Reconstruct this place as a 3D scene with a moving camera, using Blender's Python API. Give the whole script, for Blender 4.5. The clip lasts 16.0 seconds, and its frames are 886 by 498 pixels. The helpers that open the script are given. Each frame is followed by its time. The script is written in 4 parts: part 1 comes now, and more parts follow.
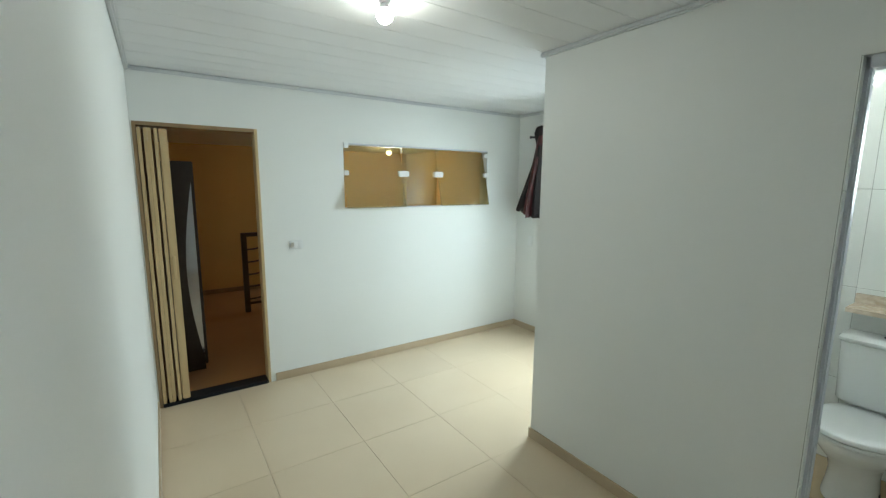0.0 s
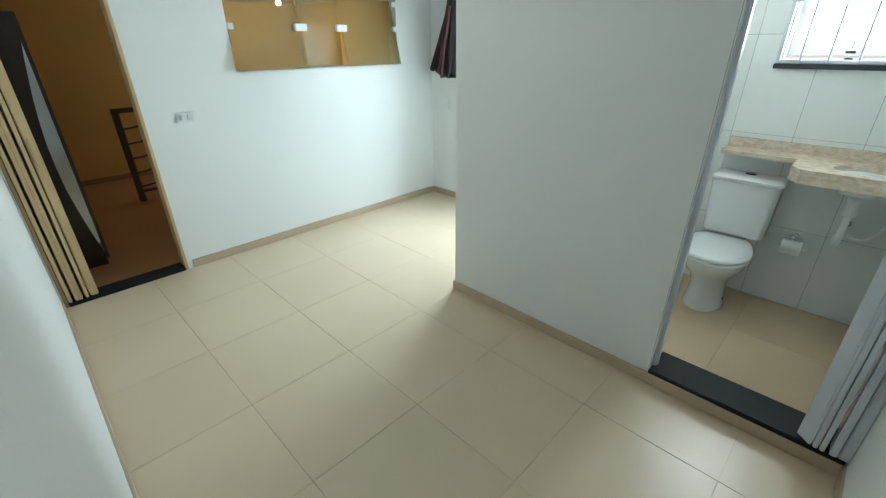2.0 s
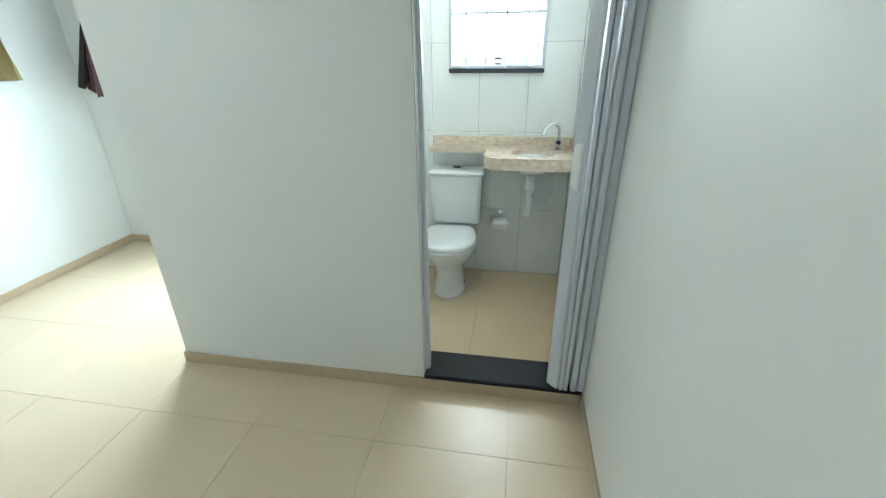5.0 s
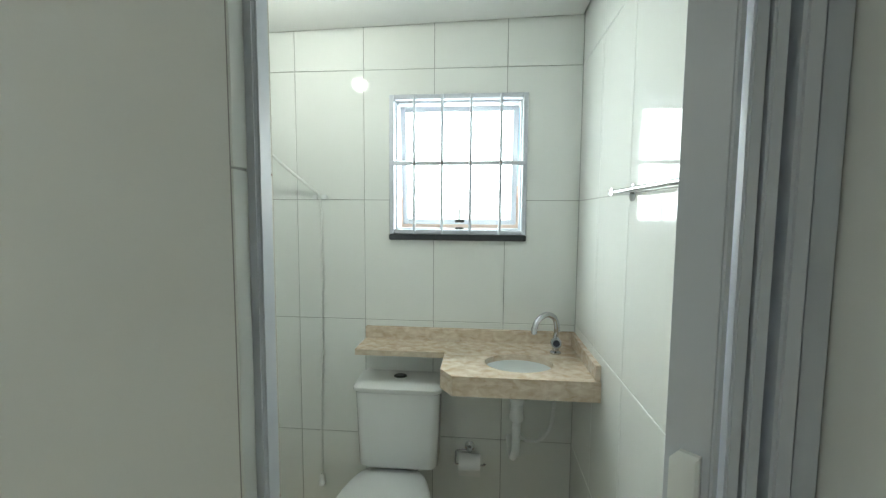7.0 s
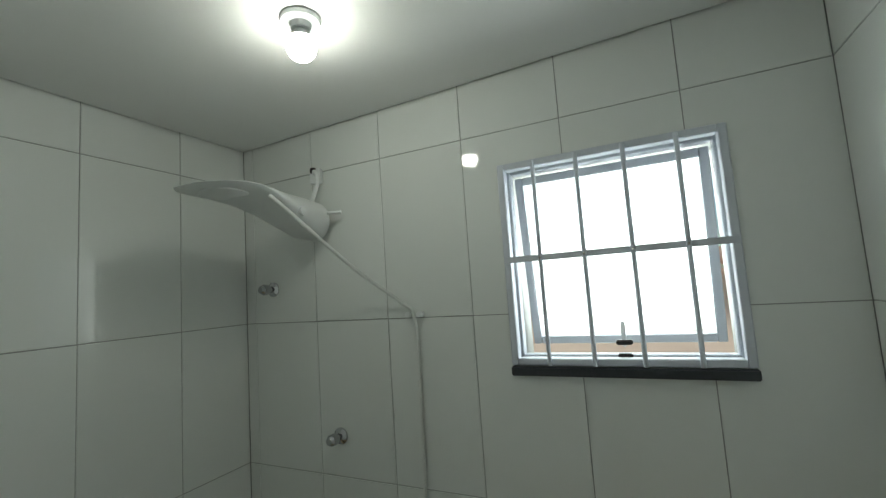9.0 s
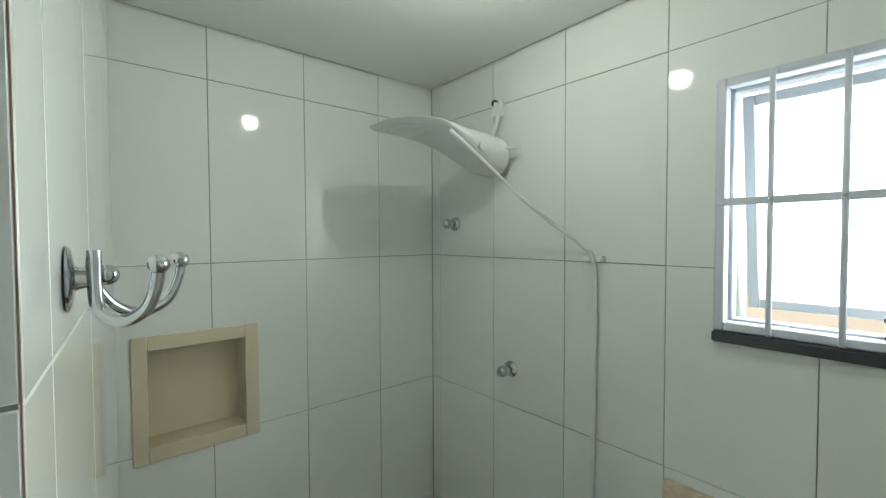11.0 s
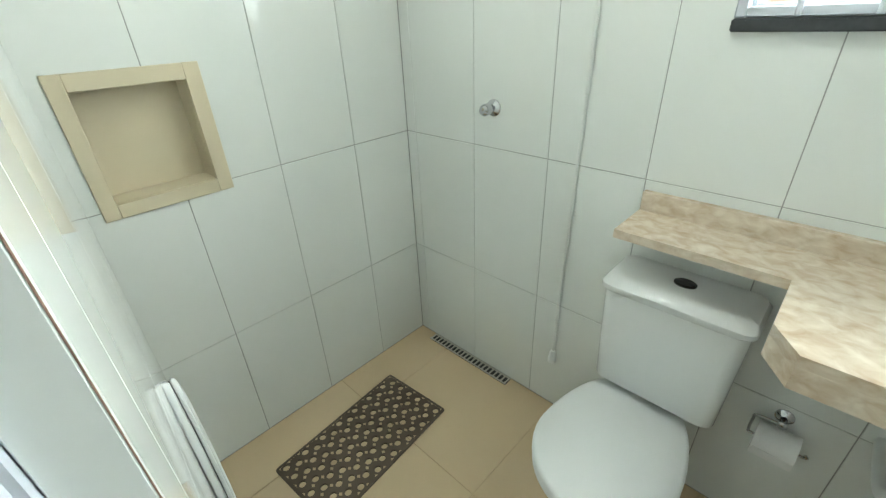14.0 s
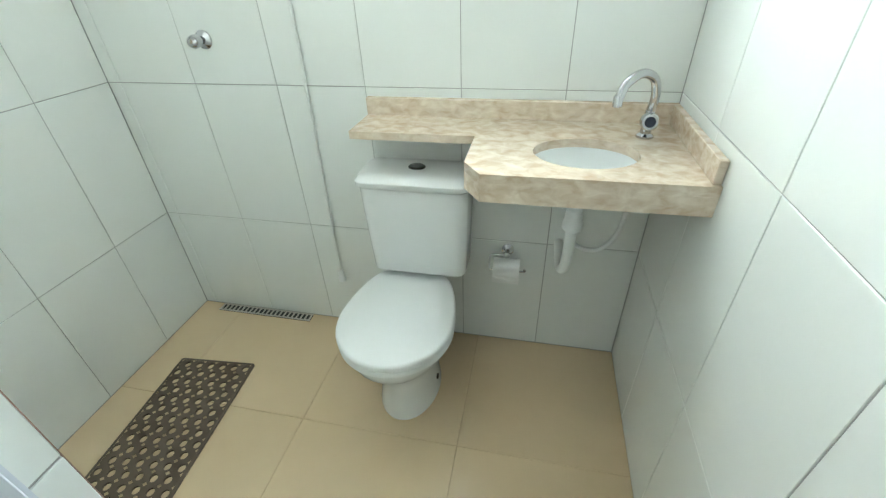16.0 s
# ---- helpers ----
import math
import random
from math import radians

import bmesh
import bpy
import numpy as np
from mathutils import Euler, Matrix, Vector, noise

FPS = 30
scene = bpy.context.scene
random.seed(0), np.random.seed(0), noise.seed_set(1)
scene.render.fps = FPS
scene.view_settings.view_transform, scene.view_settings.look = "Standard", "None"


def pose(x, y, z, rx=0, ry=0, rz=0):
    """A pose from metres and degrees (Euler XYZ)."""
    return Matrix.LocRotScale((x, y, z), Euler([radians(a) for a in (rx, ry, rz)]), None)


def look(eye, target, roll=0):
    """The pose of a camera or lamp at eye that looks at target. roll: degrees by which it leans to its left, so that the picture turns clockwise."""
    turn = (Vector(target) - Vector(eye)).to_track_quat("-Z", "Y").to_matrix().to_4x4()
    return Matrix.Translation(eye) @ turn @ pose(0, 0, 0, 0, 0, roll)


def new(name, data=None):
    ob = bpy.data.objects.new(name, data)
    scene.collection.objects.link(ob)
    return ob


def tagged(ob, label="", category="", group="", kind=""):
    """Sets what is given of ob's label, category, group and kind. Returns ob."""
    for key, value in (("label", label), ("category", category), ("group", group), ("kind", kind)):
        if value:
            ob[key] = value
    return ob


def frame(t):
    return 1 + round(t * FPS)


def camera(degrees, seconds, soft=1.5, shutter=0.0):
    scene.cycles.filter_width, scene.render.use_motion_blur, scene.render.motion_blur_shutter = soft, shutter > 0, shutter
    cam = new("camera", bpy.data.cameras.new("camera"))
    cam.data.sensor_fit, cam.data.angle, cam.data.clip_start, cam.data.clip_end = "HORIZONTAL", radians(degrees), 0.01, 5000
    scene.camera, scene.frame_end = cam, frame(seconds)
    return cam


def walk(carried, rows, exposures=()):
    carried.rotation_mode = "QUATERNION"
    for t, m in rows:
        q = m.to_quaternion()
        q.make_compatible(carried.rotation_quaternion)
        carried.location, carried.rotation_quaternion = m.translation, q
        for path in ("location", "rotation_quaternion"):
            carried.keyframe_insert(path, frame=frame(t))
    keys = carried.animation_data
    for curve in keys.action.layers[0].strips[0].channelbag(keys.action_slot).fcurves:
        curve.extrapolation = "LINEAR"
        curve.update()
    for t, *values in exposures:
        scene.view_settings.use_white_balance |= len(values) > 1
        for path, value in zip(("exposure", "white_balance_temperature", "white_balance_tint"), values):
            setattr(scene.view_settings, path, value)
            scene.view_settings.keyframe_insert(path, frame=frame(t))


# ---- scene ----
cam = camera(92.5, 16.0, soft=1.3)
PATH = [
    (0, (-0.279, -1.984, 1.702), (-1.92, -0.882, 1.395), 0.4),
    (0.5, (-0.29, -1.978, 1.697), (-1.883, -0.835, 1.303), 0.7),
    (1, (-0.307, -2.015, 1.686), (-1.815, -0.83, 1.119), 0.3),
    (1.5, (-0.272, -2.01, 1.666), (-1.7, -0.801, 0.958), 0.4),
    (2, (-0.283, -2.001, 1.65), (-1.553, -0.725, 0.78), -0.6),
    (2.5, (-0.251, -1.952, 1.554), (-1.393, -0.633, 0.577), -1.2),
    (3, (-0.379, -1.956, 1.507), (-1.291, -0.683, 0.263), 0.3),
    (3.5, (-0.379, -1.906, 1.49), (-1.174, -0.658, 0.144), -2.2),
    (4, (-0.336, -1.829, 1.551), (-0.9, -0.356, 0.321), -4.2),
    (4.5, (-0.337, -1.811, 1.609), (-0.737, -0.149, 0.572), -2.2),
    (7, (-0.382, -0.59, 1.621), (-0.568, 1.394, 1.457), 0.4),
    (7.5, (-0.324, -0.301, 1.68), (-0.692, 1.665, 1.639), -0.8),
    (8, (-0.391, -0.125, 1.721), (-0.657, 1.857, 1.734), -1.7),
    (8.5, (-0.454, -0.001, 1.759), (-0.77, 1.974, 1.794), -3.1),
    (9, (-0.425, 0.067, 1.775), (-1.263, 1.873, 1.966), -3.9),
    (11.5, (-0.449, 0.151, 1.765), (-2.03, 1.363, 1.588), -0.0),
    (12, (-0.463, 0.179, 1.718), (-2.052, 1.333, 1.34), 0.5),
    (12.5, (-0.481, 0.182, 1.667), (-2.033, 1.32, 1.121), -0.7),
    (13, (-0.496, 0.181, 1.617), (-1.963, 1.342, 0.909), -0.8),
    (13.5, (-0.517, 0.154, 1.59), (-1.898, 1.333, 0.753), -1.2),
    (14, (-0.537, 0.117, 1.563), (-1.772, 1.355, 0.593), -2.6),
    (14.5, (-0.508, 0.095, 1.53), (-1.582, 1.44, 0.511), -2.7),
    (15, (-0.474, 0.043, 1.506), (-1.237, 1.541, 0.422), -2.0),
    (15.5, (-0.408, 0.023, 1.477), (-0.979, 1.606, 0.396), -2.3),
    (16, (-0.365, -0.024, 1.456), (-0.742, 1.588, 0.333), -2.3),
]
walk(cam, [(t, look(eye, target, roll)) for t, eye, target, roll in PATH],
     [(t, e, k, -1.5) for t, e, k in ((0, 0.27, 6350), (2, 0.42, 6000), (3.5, 0.68, 5900), (4.5, 0.9, 5950), (7, 0.1, 6600), (7.5, -0.4, 6700), (8, -0.85, 6700),
                                      (8.5, -1.1, 6700), (9, -1.35, 6700), (11.5, -0.25, 6650), (12.5, 0.1, 6600), (13.5, 0.49, 6650), (15, 0.88, 6450), (16, 0.99, 6350))])

# ---- exposure, world, large lights ----
BATH_WIN, ALC_WIN, BULB_BED, BULB_BATH, BULB_BACK = 54, 92, 122, 160, 380
world = bpy.data.worlds.new("sky")
scene.world = world
world.use_nodes = True
wn = world.node_tree.nodes
sky = wn.new("ShaderNodeTexSky")
sky.sky_type, sky.sun_disc, sky.sun_elevation, sky.sun_rotation = "NISHITA", False, radians(54), radians(185)
wn["Background"].inputs["Strength"].default_value = 0.15
world.node_tree.links.new(sky.outputs["Color"], wn["Background"].inputs["Color"])
sun = new("sun", bpy.data.lights.new("sun", "SUN"))
sun.data.energy, sun.data.angle, sun.data.color = 5.0, radians(15), (1, 0.96, 0.9)
sun.matrix_world = look((-1.0, -2.0, 6.0), (-0.6, 2.4, 0.0))


def window_lamp(name, eye, target, w, h, watts, colour=(0.93, 0.97, 1.0)):
    lamp = new(name, bpy.data.lights.new(name, "AREA"))
    lamp.data.shape, lamp.data.size, lamp.data.size_y = "RECTANGLE", w, h
    lamp.data.energy, lamp.data.color = watts, colour
    lamp.matrix_world = look(eye, target)


window_lamp("bathroom_daylight", (-0.5, 1.66, 1.97), (-0.5, 0.0, 1.85), 1.4, 0.74, BATH_WIN)
window_lamp("alcove_daylight", (-2.75, 1.92, 1.75), (-2.35, -1.9, 0.25), 0.95, 1.0, ALC_WIN, (0.82, 0.92, 1.0))


# ---- materials ----
def mat(name, colour, rough=0.5, metal=0.0, second=None, scale=3.0, mix=0.5, bump=0.0, bump_scale=120.0,
        random_tone=0.0, emit=0.0, clear=0.0, gloss=0.5, stretch=None):
    m = bpy.data.materials.new(name)
    m.use_nodes = True
    n, l = m.node_tree.nodes, m.node_tree.links
    b = n["Principled BSDF"]
    b.inputs["Roughness"].default_value, b.inputs["Metallic"].default_value = rough, metal
    b.inputs["Transmission Weight"].default_value = clear
    b.inputs["Specular IOR Level"].default_value = gloss
    coord = n.new("ShaderNodeTexCoord")
    geo = n.new("ShaderNodeNewGeometry")
    second = second or tuple(c * 0.9 for c in colour)
    tex = n.new("ShaderNodeTexNoise")
    tex.inputs["Scale"].default_value, tex.inputs["Detail"].default_value = scale, 6
    if stretch:
        sc = n.new("ShaderNodeVectorMath")
        sc.operation = "MULTIPLY"
        sc.inputs[1].default_value = stretch
        l.new(geo.outputs["Position"], sc.inputs[0])
        l.new(sc.outputs["Vector"], tex.inputs["Vector"])
        tex.inputs["Distortion"].default_value = 0.5
    else:
        l.new(geo.outputs["Position"], tex.inputs["Vector"])
    ramp = n.new("ShaderNodeMapRange")
    ramp.inputs["From Min"].default_value, ramp.inputs["From Max"].default_value = 0.25, 0.75
    ramp.inputs["To Max"].default_value = mix
    l.new(tex.outputs["Fac"], ramp.inputs["Value"])
    mixer = n.new("ShaderNodeMix")
    mixer.data_type = "RGBA"
    mixer.inputs["A"].default_value, mixer.inputs["B"].default_value = (*colour, 1), (*second, 1)
    l.new(ramp.outputs["Result"], mixer.inputs["Factor"])
    out = mixer.outputs["Result"]
    if random_tone:
        info = n.new("ShaderNodeObjectInfo")
        hsv = n.new("ShaderNodeHueSaturation")
        rng = n.new("ShaderNodeMapRange")
        rng.inputs["To Min"].default_value, rng.inputs["To Max"].default_value = 1 - random_tone, 1 + random_tone
        l.new(info.outputs["Random"], rng.inputs["Value"])
        l.new(rng.outputs["Result"], hsv.inputs["Value"])
        l.new(out, hsv.inputs["Color"])
        out = hsv.outputs["Color"]
    l.new(out, b.inputs["Base Color"])
    if bump:
        fine = n.new("ShaderNodeTexNoise")
        fine.inputs["Scale"].default_value, fine.inputs["Detail"].default_value = bump_scale, 4
        l.new(geo.outputs["Position"], fine.inputs["Vector"])
        bp = n.new("ShaderNodeBump")
        bp.inputs["Strength"].default_value, bp.inputs["Distance"].default_value = bump, 0.004
        l.new(fine.outputs["Fac"], bp.inputs["Height"])
        l.new(bp.outputs["Normal"], b.inputs["Normal"])
    if emit:
        b.inputs["Emission Color"].default_value = (*colour, 1)
        b.inputs["Emission Strength"].default_value = emit
    return m


PAINT = mat("white_wall_paint", (0.775, 0.79, 0.775), 0.55, second=(0.725, 0.74, 0.725), scale=1.2, bump=0.12, bump_scale=70)
CEIL = mat("white_pvc_ceiling", (0.78, 0.79, 0.80), 0.35, second=(0.73, 0.74, 0.76), scale=2)
BCEIL = mat("white_ceiling_paint", (0.78, 0.79, 0.78), 0.5, second=(0.74, 0.75, 0.74), scale=2, bump=0.05)
TRIM = mat("grey_pvc_trim", (0.60, 0.62, 0.64), 0.4)
TILE = mat("white_glazed_tile", (0.76, 0.78, 0.76), 0.06, second=(0.71, 0.74, 0.72), scale=2.5, random_tone=0.012, bump=0.035, bump_scale=7)
GROUT = mat("grey_grout", (0.36, 0.37, 0.36), 0.9, second=(0.27, 0.27, 0.26), scale=8)
FLOOR = mat("beige_porcelain_floor", (0.67, 0.55, 0.395), 0.31, second=(0.61, 0.485, 0.335), scale=1.6, mix=0.8, random_tone=0.015, bump=0.03, bump_scale=14, gloss=0.65)
FLOOR_BATH = mat("beige_bathroom_floor", (0.64, 0.505, 0.335), 0.27, second=(0.56, 0.43, 0.27), scale=2.2, mix=0.8, random_tone=0.02, bump=0.03, bump_scale=14, gloss=0.65)
FGROUT = mat("beige_floor_grout", (0.57, 0.47, 0.34), 0.85, second=(0.36, 0.29, 0.21), scale=6)
SKIRT = mat("beige_skirting", (0.50, 0.40, 0.28), 0.35, second=(0.43, 0.33, 0.22), scale=5)
GRANITE = mat("black_granite", (0.008, 0.009, 0.011), 0.5, second=(0.02, 0.02, 0.024), scale=90, gloss=0.2)
SLATE = mat("dark_grey_granite", (0.04, 0.044, 0.05), 0.4, second=(0.07, 0.075, 0.085), scale=80, gloss=0.35)
MARBLE = mat("beige_marble", (0.76, 0.68, 0.57), 0.10, second=(0.42, 0.285, 0.17), scale=32, mix=0.82, bump=0.03, bump_scale=60, gloss=0.7, stretch=(0.75, 0.95, 1.3))
DARKCHROME = mat("dark_chrome", (0.10, 0.105, 0.11), 0.18, 0.9)
CREAM = mat("cream_stone", (0.64, 0.565, 0.415), 0.3, second=(0.58, 0.505, 0.36), scale=7)
CERAMIC = mat("white_ceramic", (0.80, 0.82, 0.82), 0.08, second=(0.78, 0.80, 0.80), scale=3)
PLASTIC = mat("white_plastic", (0.78, 0.80, 0.80), 0.3, second=(0.75, 0.77, 0.77))
CHROME = mat("chrome", (0.56, 0.57, 0.59), 0.07, 1.0, second=(0.5, 0.5, 0.52))
STEEL = mat("stainless_steel", (0.55, 0.52, 0.47), 0.45, 0.6)
BLACK = mat("black_plastic", (0.02, 0.02, 0.02), 0.4, second=(0.03, 0.03, 0.03))
ALU = mat("white_aluminium", (0.60, 0.63, 0.69), 0.35, second=(0.56, 0.59, 0.65))
GREYPVC = mat("grey_pvc_door", (0.60, 0.63, 0.69), 0.35, second=(0.56, 0.59, 0.65), scale=4)
BEIGEPVC = mat("beige_pvc_door", (0.55, 0.41, 0.22), 0.4, second=(0.48, 0.35, 0.18), scale=6)
WOODTRIM = mat("brown_door_trim", (0.30, 0.20, 0.10), 0.45, second=(0.22, 0.14, 0.07), scale=9)
OCHRE = mat("ochre_wall_paint", (0.64, 0.40, 0.14), 0.7, second=(0.56, 0.34, 0.11), scale=1.5, bump=0.1, bump_scale=60)
BROWNFLOOR = mat("brown_room_floor", (0.40, 0.22, 0.10), 0.3, second=(0.32, 0.17, 0.08), scale=3)
DARKWOOD = mat("dark_brown_veneer", (0.030, 0.018, 0.012), 0.4, second=(0.018, 0.010, 0.007), scale=12)
MIRROR = mat("mirror", (0.40, 0.40, 0.42), 0.12, 1.0, second=(0.38, 0.38, 0.40))
IRON = mat("grey_iron", (0.10, 0.08, 0.07), 0.5, 0.4)
LEATHER = mat("maroon_leather", (0.10, 0.014, 0.018), 0.3, second=(0.018, 0.004, 0.005), scale=16, mix=0.9, bump=0.5, bump_scale=25)
RUBBER = mat("brown_rubber", (0.105, 0.077, 0.052), 0.6, second=(0.075, 0.05, 0.035), scale=18)
PAPER = mat("toilet_paper", (0.80, 0.80, 0.79), 0.95, bump=0.2, bump_scale=200)
CORD = mat("white_hose", (0.70, 0.72, 0.70), 0.4)
BULB = mat("lit_bulb_bedroom", (1.0, 0.95, 0.88), 0.3, emit=BULB_BED)
BULB2 = mat("lit_bulb_bathroom", (1.0, 0.99, 0.95), 0.3, emit=BULB_BATH)
BULB3 = mat("lit_bulb_next_room", (1.0, 0.95, 0.85), 0.3, emit=BULB_BACK)
BRONZE = mat("bronze_glass", (0.68, 0.58, 0.28), 0.02, clear=0.85, second=(0.66, 0.56, 0.27))
FROST = mat("frosted_glass", (0.95, 0.97, 0.98), 0.35, clear=1.0, second=(0.93, 0.95, 0.96))
TILE_BODY = mat("red_clay_tile_body", (0.36, 0.23, 0.18), 0.85, second=(0.28, 0.17, 0.13), scale=30)
NAVY = mat("dark_navy_plastic", (0.02, 0.025, 0.045), 0.25, second=(0.025, 0.03, 0.05))
PEACH = mat("peach_render", (0.85, 0.70, 0.60), 0.9, second=(0.80, 0.64, 0.54))
CLAY = mat("clay_roof_tiles", (0.70, 0.50, 0.40), 0.8, second=(0.55, 0.36, 0.28))
EARTH = mat("concrete_ground", (0.35, 0.33, 0.30), 0.9, second=(0.28, 0.26, 0.24))
CLOTH = mat("black_cloth", (0.02, 0.014, 0.016), 0.8)


# ---- mesh helpers ----
def box(bm, a, b):
    vs = [bm.verts.new((x, y, z)) for z in (a[2], b[2]) for y in (a[1], b[1]) for x in (a[0], b[0])]
    for f in ((0, 2, 3, 1), (4, 5, 7, 6), (0, 1, 5, 4), (2, 6, 7, 3), (0, 4, 6, 2), (1, 3, 7, 5)):
        bm.faces.new([vs[i] for i in f])
    return vs


def prism(bm, pts, z0, z1):
    lo = [bm.verts.new((x, y, z0)) for x, y in pts]
    hi = [bm.verts.new((x, y, z1)) for x, y in pts]
    bm.faces.new(lo[::-1])
    bm.faces.new(hi)
    k = len(pts)
    for i in range(k):
        j = (i + 1) % k
        bm.faces.new((lo[i], lo[j], hi[j], hi[i]))


def rings(bm, loops, cap=True):
    """Skins a row of loops, each a list of points of one length."""
    vs = [[bm.verts.new(p) for p in lp] for lp in loops]
    k = len(vs[0])
    for a, b in zip(vs, vs[1:]):
        for i in range(k):
            j = (i + 1) % k
            bm.faces.new((a[i], a[j], b[j], b[i]))
    if cap:
        bm.faces.new(vs[0][::-1])
        bm.faces.new(vs[-1])


def lathe(bm, profile, m=Matrix(), k=24):
    rings(bm, [[m @ Vector((r * math.cos(2 * math.pi * i / k), r * math.sin(2 * math.pi * i / k), z)) for i in range(k)]
               for r, z in profile])


def tube(bm, pts, r, k=10, steps=6):
    """A round tube through the points, smoothed."""
    p = [Vector(q) for q in pts]
    fine = []
    for i in range(len(p) - 1):
        a, b, c, d = p[max(i - 1, 0)], p[i], p[i + 1], p[min(i + 2, len(p) - 1)]
        for s in range(steps):
            t = s / steps
            fine.append(0.5 * (2 * b + (c - a) * t + (2 * a - 5 * b + 4 * c - d) * t * t + (3 * b - a - 3 * c + d) * t ** 3))
    fine.append(p[-1])
    loops, side = [], None
    for i, q in enumerate(fine):
        way = (fine[min(i + 1, len(fine) - 1)] - fine[max(i - 1, 0)]).normalized()
        if side is None:
            side = way.orthogonal().normalized()
        side = (side - way * side.dot(way)).normalized()
        up = way.cross(side)
        loops.append([q + r * (math.cos(2 * math.pi * j / k) * side + math.sin(2 * math.pi * j / k) * up) for j in range(k)])
    rings(bm, loops)


def ball(bm, c, r, k=14):
    bmesh.ops.create_uvsphere(bm, u_segments=k, v_segments=k // 2 + 2, radius=r, matrix=Matrix.Translation(c))


def soften(bm, width=0.004, segments=2, angle=0.6):
    bmesh.ops.recalc_face_normals(bm, faces=bm.faces)
    es = [e for e in bm.edges if len(e.link_faces) == 2 and e.calc_face_angle(0) > angle]
    bmesh.ops.bevel(bm, geom=es, offset=width, segments=segments, affect="EDGES", clamp_overlap=True)
    return bm


def mesh_of(name, bm, material, smooth=True):
    bmesh.ops.recalc_face_normals(bm, faces=bm.faces)
    if smooth:
        for f in bm.faces:
            f.smooth = True
        for e in bm.edges:
            e.smooth = len(e.link_faces) == 2 and e.calc_face_angle(0) < 0.7
    me = bpy.data.meshes.new(name)
    bm.to_mesh(me)
    bm.free()
    me.materials.append(material)
    return me


def part(name, bm, material, parent, label="", smooth=True):
    ob = new(name, mesh_of(name, bm, material, smooth))
    ob.parent = parent
    ob.matrix_parent_inverse = parent.matrix_world.inverted() if parent else Matrix()
    return tagged(ob, label)


def thing(name, label, category, group="", kind=""):
    return tagged(new(name), label, category, group, kind)


def solid(name, bm, material, label="", category="", kind="structure"):
    return tagged(new(name, mesh_of(name, bm, material)), label, category, "", kind)


def boxes(*pairs):
    bm = bmesh.new()
    for a, b in pairs:
        box(bm, a, b)
    return bm


def soft_box(a, b, w=0.004, seg=2):
    return soften(boxes((a, b)), w, seg)


# ---- plan ----
XF, XR, YL, YA, H = -3.95, 0.06, -2.10, 1.53, 2.47      # bedroom: far wall, near wall, side wall, alcove wall, ceiling
BX0, BX1, BY0, BY1, BZ, BH = -1.975, 0.045, 0.10, 1.37, 0.02, 2.485  # bathroom
DX0, DX1, DH = -0.742, 0.05, 2.13                         # bathroom doorway
WX0, WX1, WZ0, WZ1 = -0.805, -0.20, 1.53, 2.15            # bathroom window
TH = 0.012                                                # wall tile thickness
YO = 1.60                                                 # outside face

# walls
wall_far = solid("wall_far", boxes(((XF - 0.12, -2.25, -0.1), (XF, -2.09, 2.7)), ((XF - 0.12, -2.09, 2.11), (XF, -1.29, 2.7)),
    ((XF - 0.12, -1.29, -0.1), (XF, -0.585, 2.7)), ((XF - 0.12, -0.585, -0.1), (XF, 1.057, 1.465)),
    ((XF - 0.12, -0.585, 2.05), (XF, 1.057, 2.7)), ((XF - 0.12, 1.057, -0.1), (XF, YO + 0.15, 2.7))), PAINT,
    "white painted wall with a doorway and glazed opening", "wall")
wall_side = solid("wall_side", boxes(((XF, YL - 0.12, -0.1), (XR + 0.12, YL, 2.7))), PAINT, "white painted bedroom side wall", "wall")
wall_near = solid("wall_near", boxes(((XR, YL, -0.1), (XR + 0.12, 0.0, 2.7))), PAINT, "white painted wall beside the bathroom door", "wall")
AX0, AX1, AZ0, AZ1 = -3.15, -2.35, 0.85, 1.88
wall_alcove = solid("wall_alcove", boxes(((XF, YA, -0.1), (AX0, YO + 0.07, 2.7)), ((AX1, YA, -0.1), (-2.15, YO + 0.07, 2.7)),
    ((AX0, YA, -0.1), (AX1, YO + 0.07, AZ0)), ((AX0, YA, AZ1), (AX1, YO + 0.07, 2.7))), PAINT, "white painted alcove wall", "wall")
wall_partition = solid("wall_partition", boxes(((-2.15, 0.0, -0.1), (BX0 - TH, YO + 0.07, 1.12)), ((-2.15, 0.0, 1.44), (BX0 - TH, YO + 0.07, 2.7)),
    ((-2.15, 0.0, 1.12), (BX0 - TH, 0.262, 1.44)), ((-2.15, 0.545, 1.12), (BX0 - TH, YO + 0.07, 1.44)),
    ((-2.15, 0.262, 1.12), (BX0 - 0.1, 0.545, 1.44))), PAINT, "white painted bathroom partition wall", "wall")
FY0, FY1 = 0.105, 0.195   # inner face of the front wall at the doorway and at the corner
bm = bmesh.new()
prism(bm, [(BX0 - TH, 0.0), (DX0, 0.0), (DX0, FY0 - 0.003), (BX0 - TH, FY1 - 0.003)], -0.1, 2.7)
box(bm, (DX0, 0.0, DH), (XR + 0.12, FY0, 2.7))
wall_front = solid("wall_front", bm, PAINT, "white painted wall with the bathroom doorway", "wall")
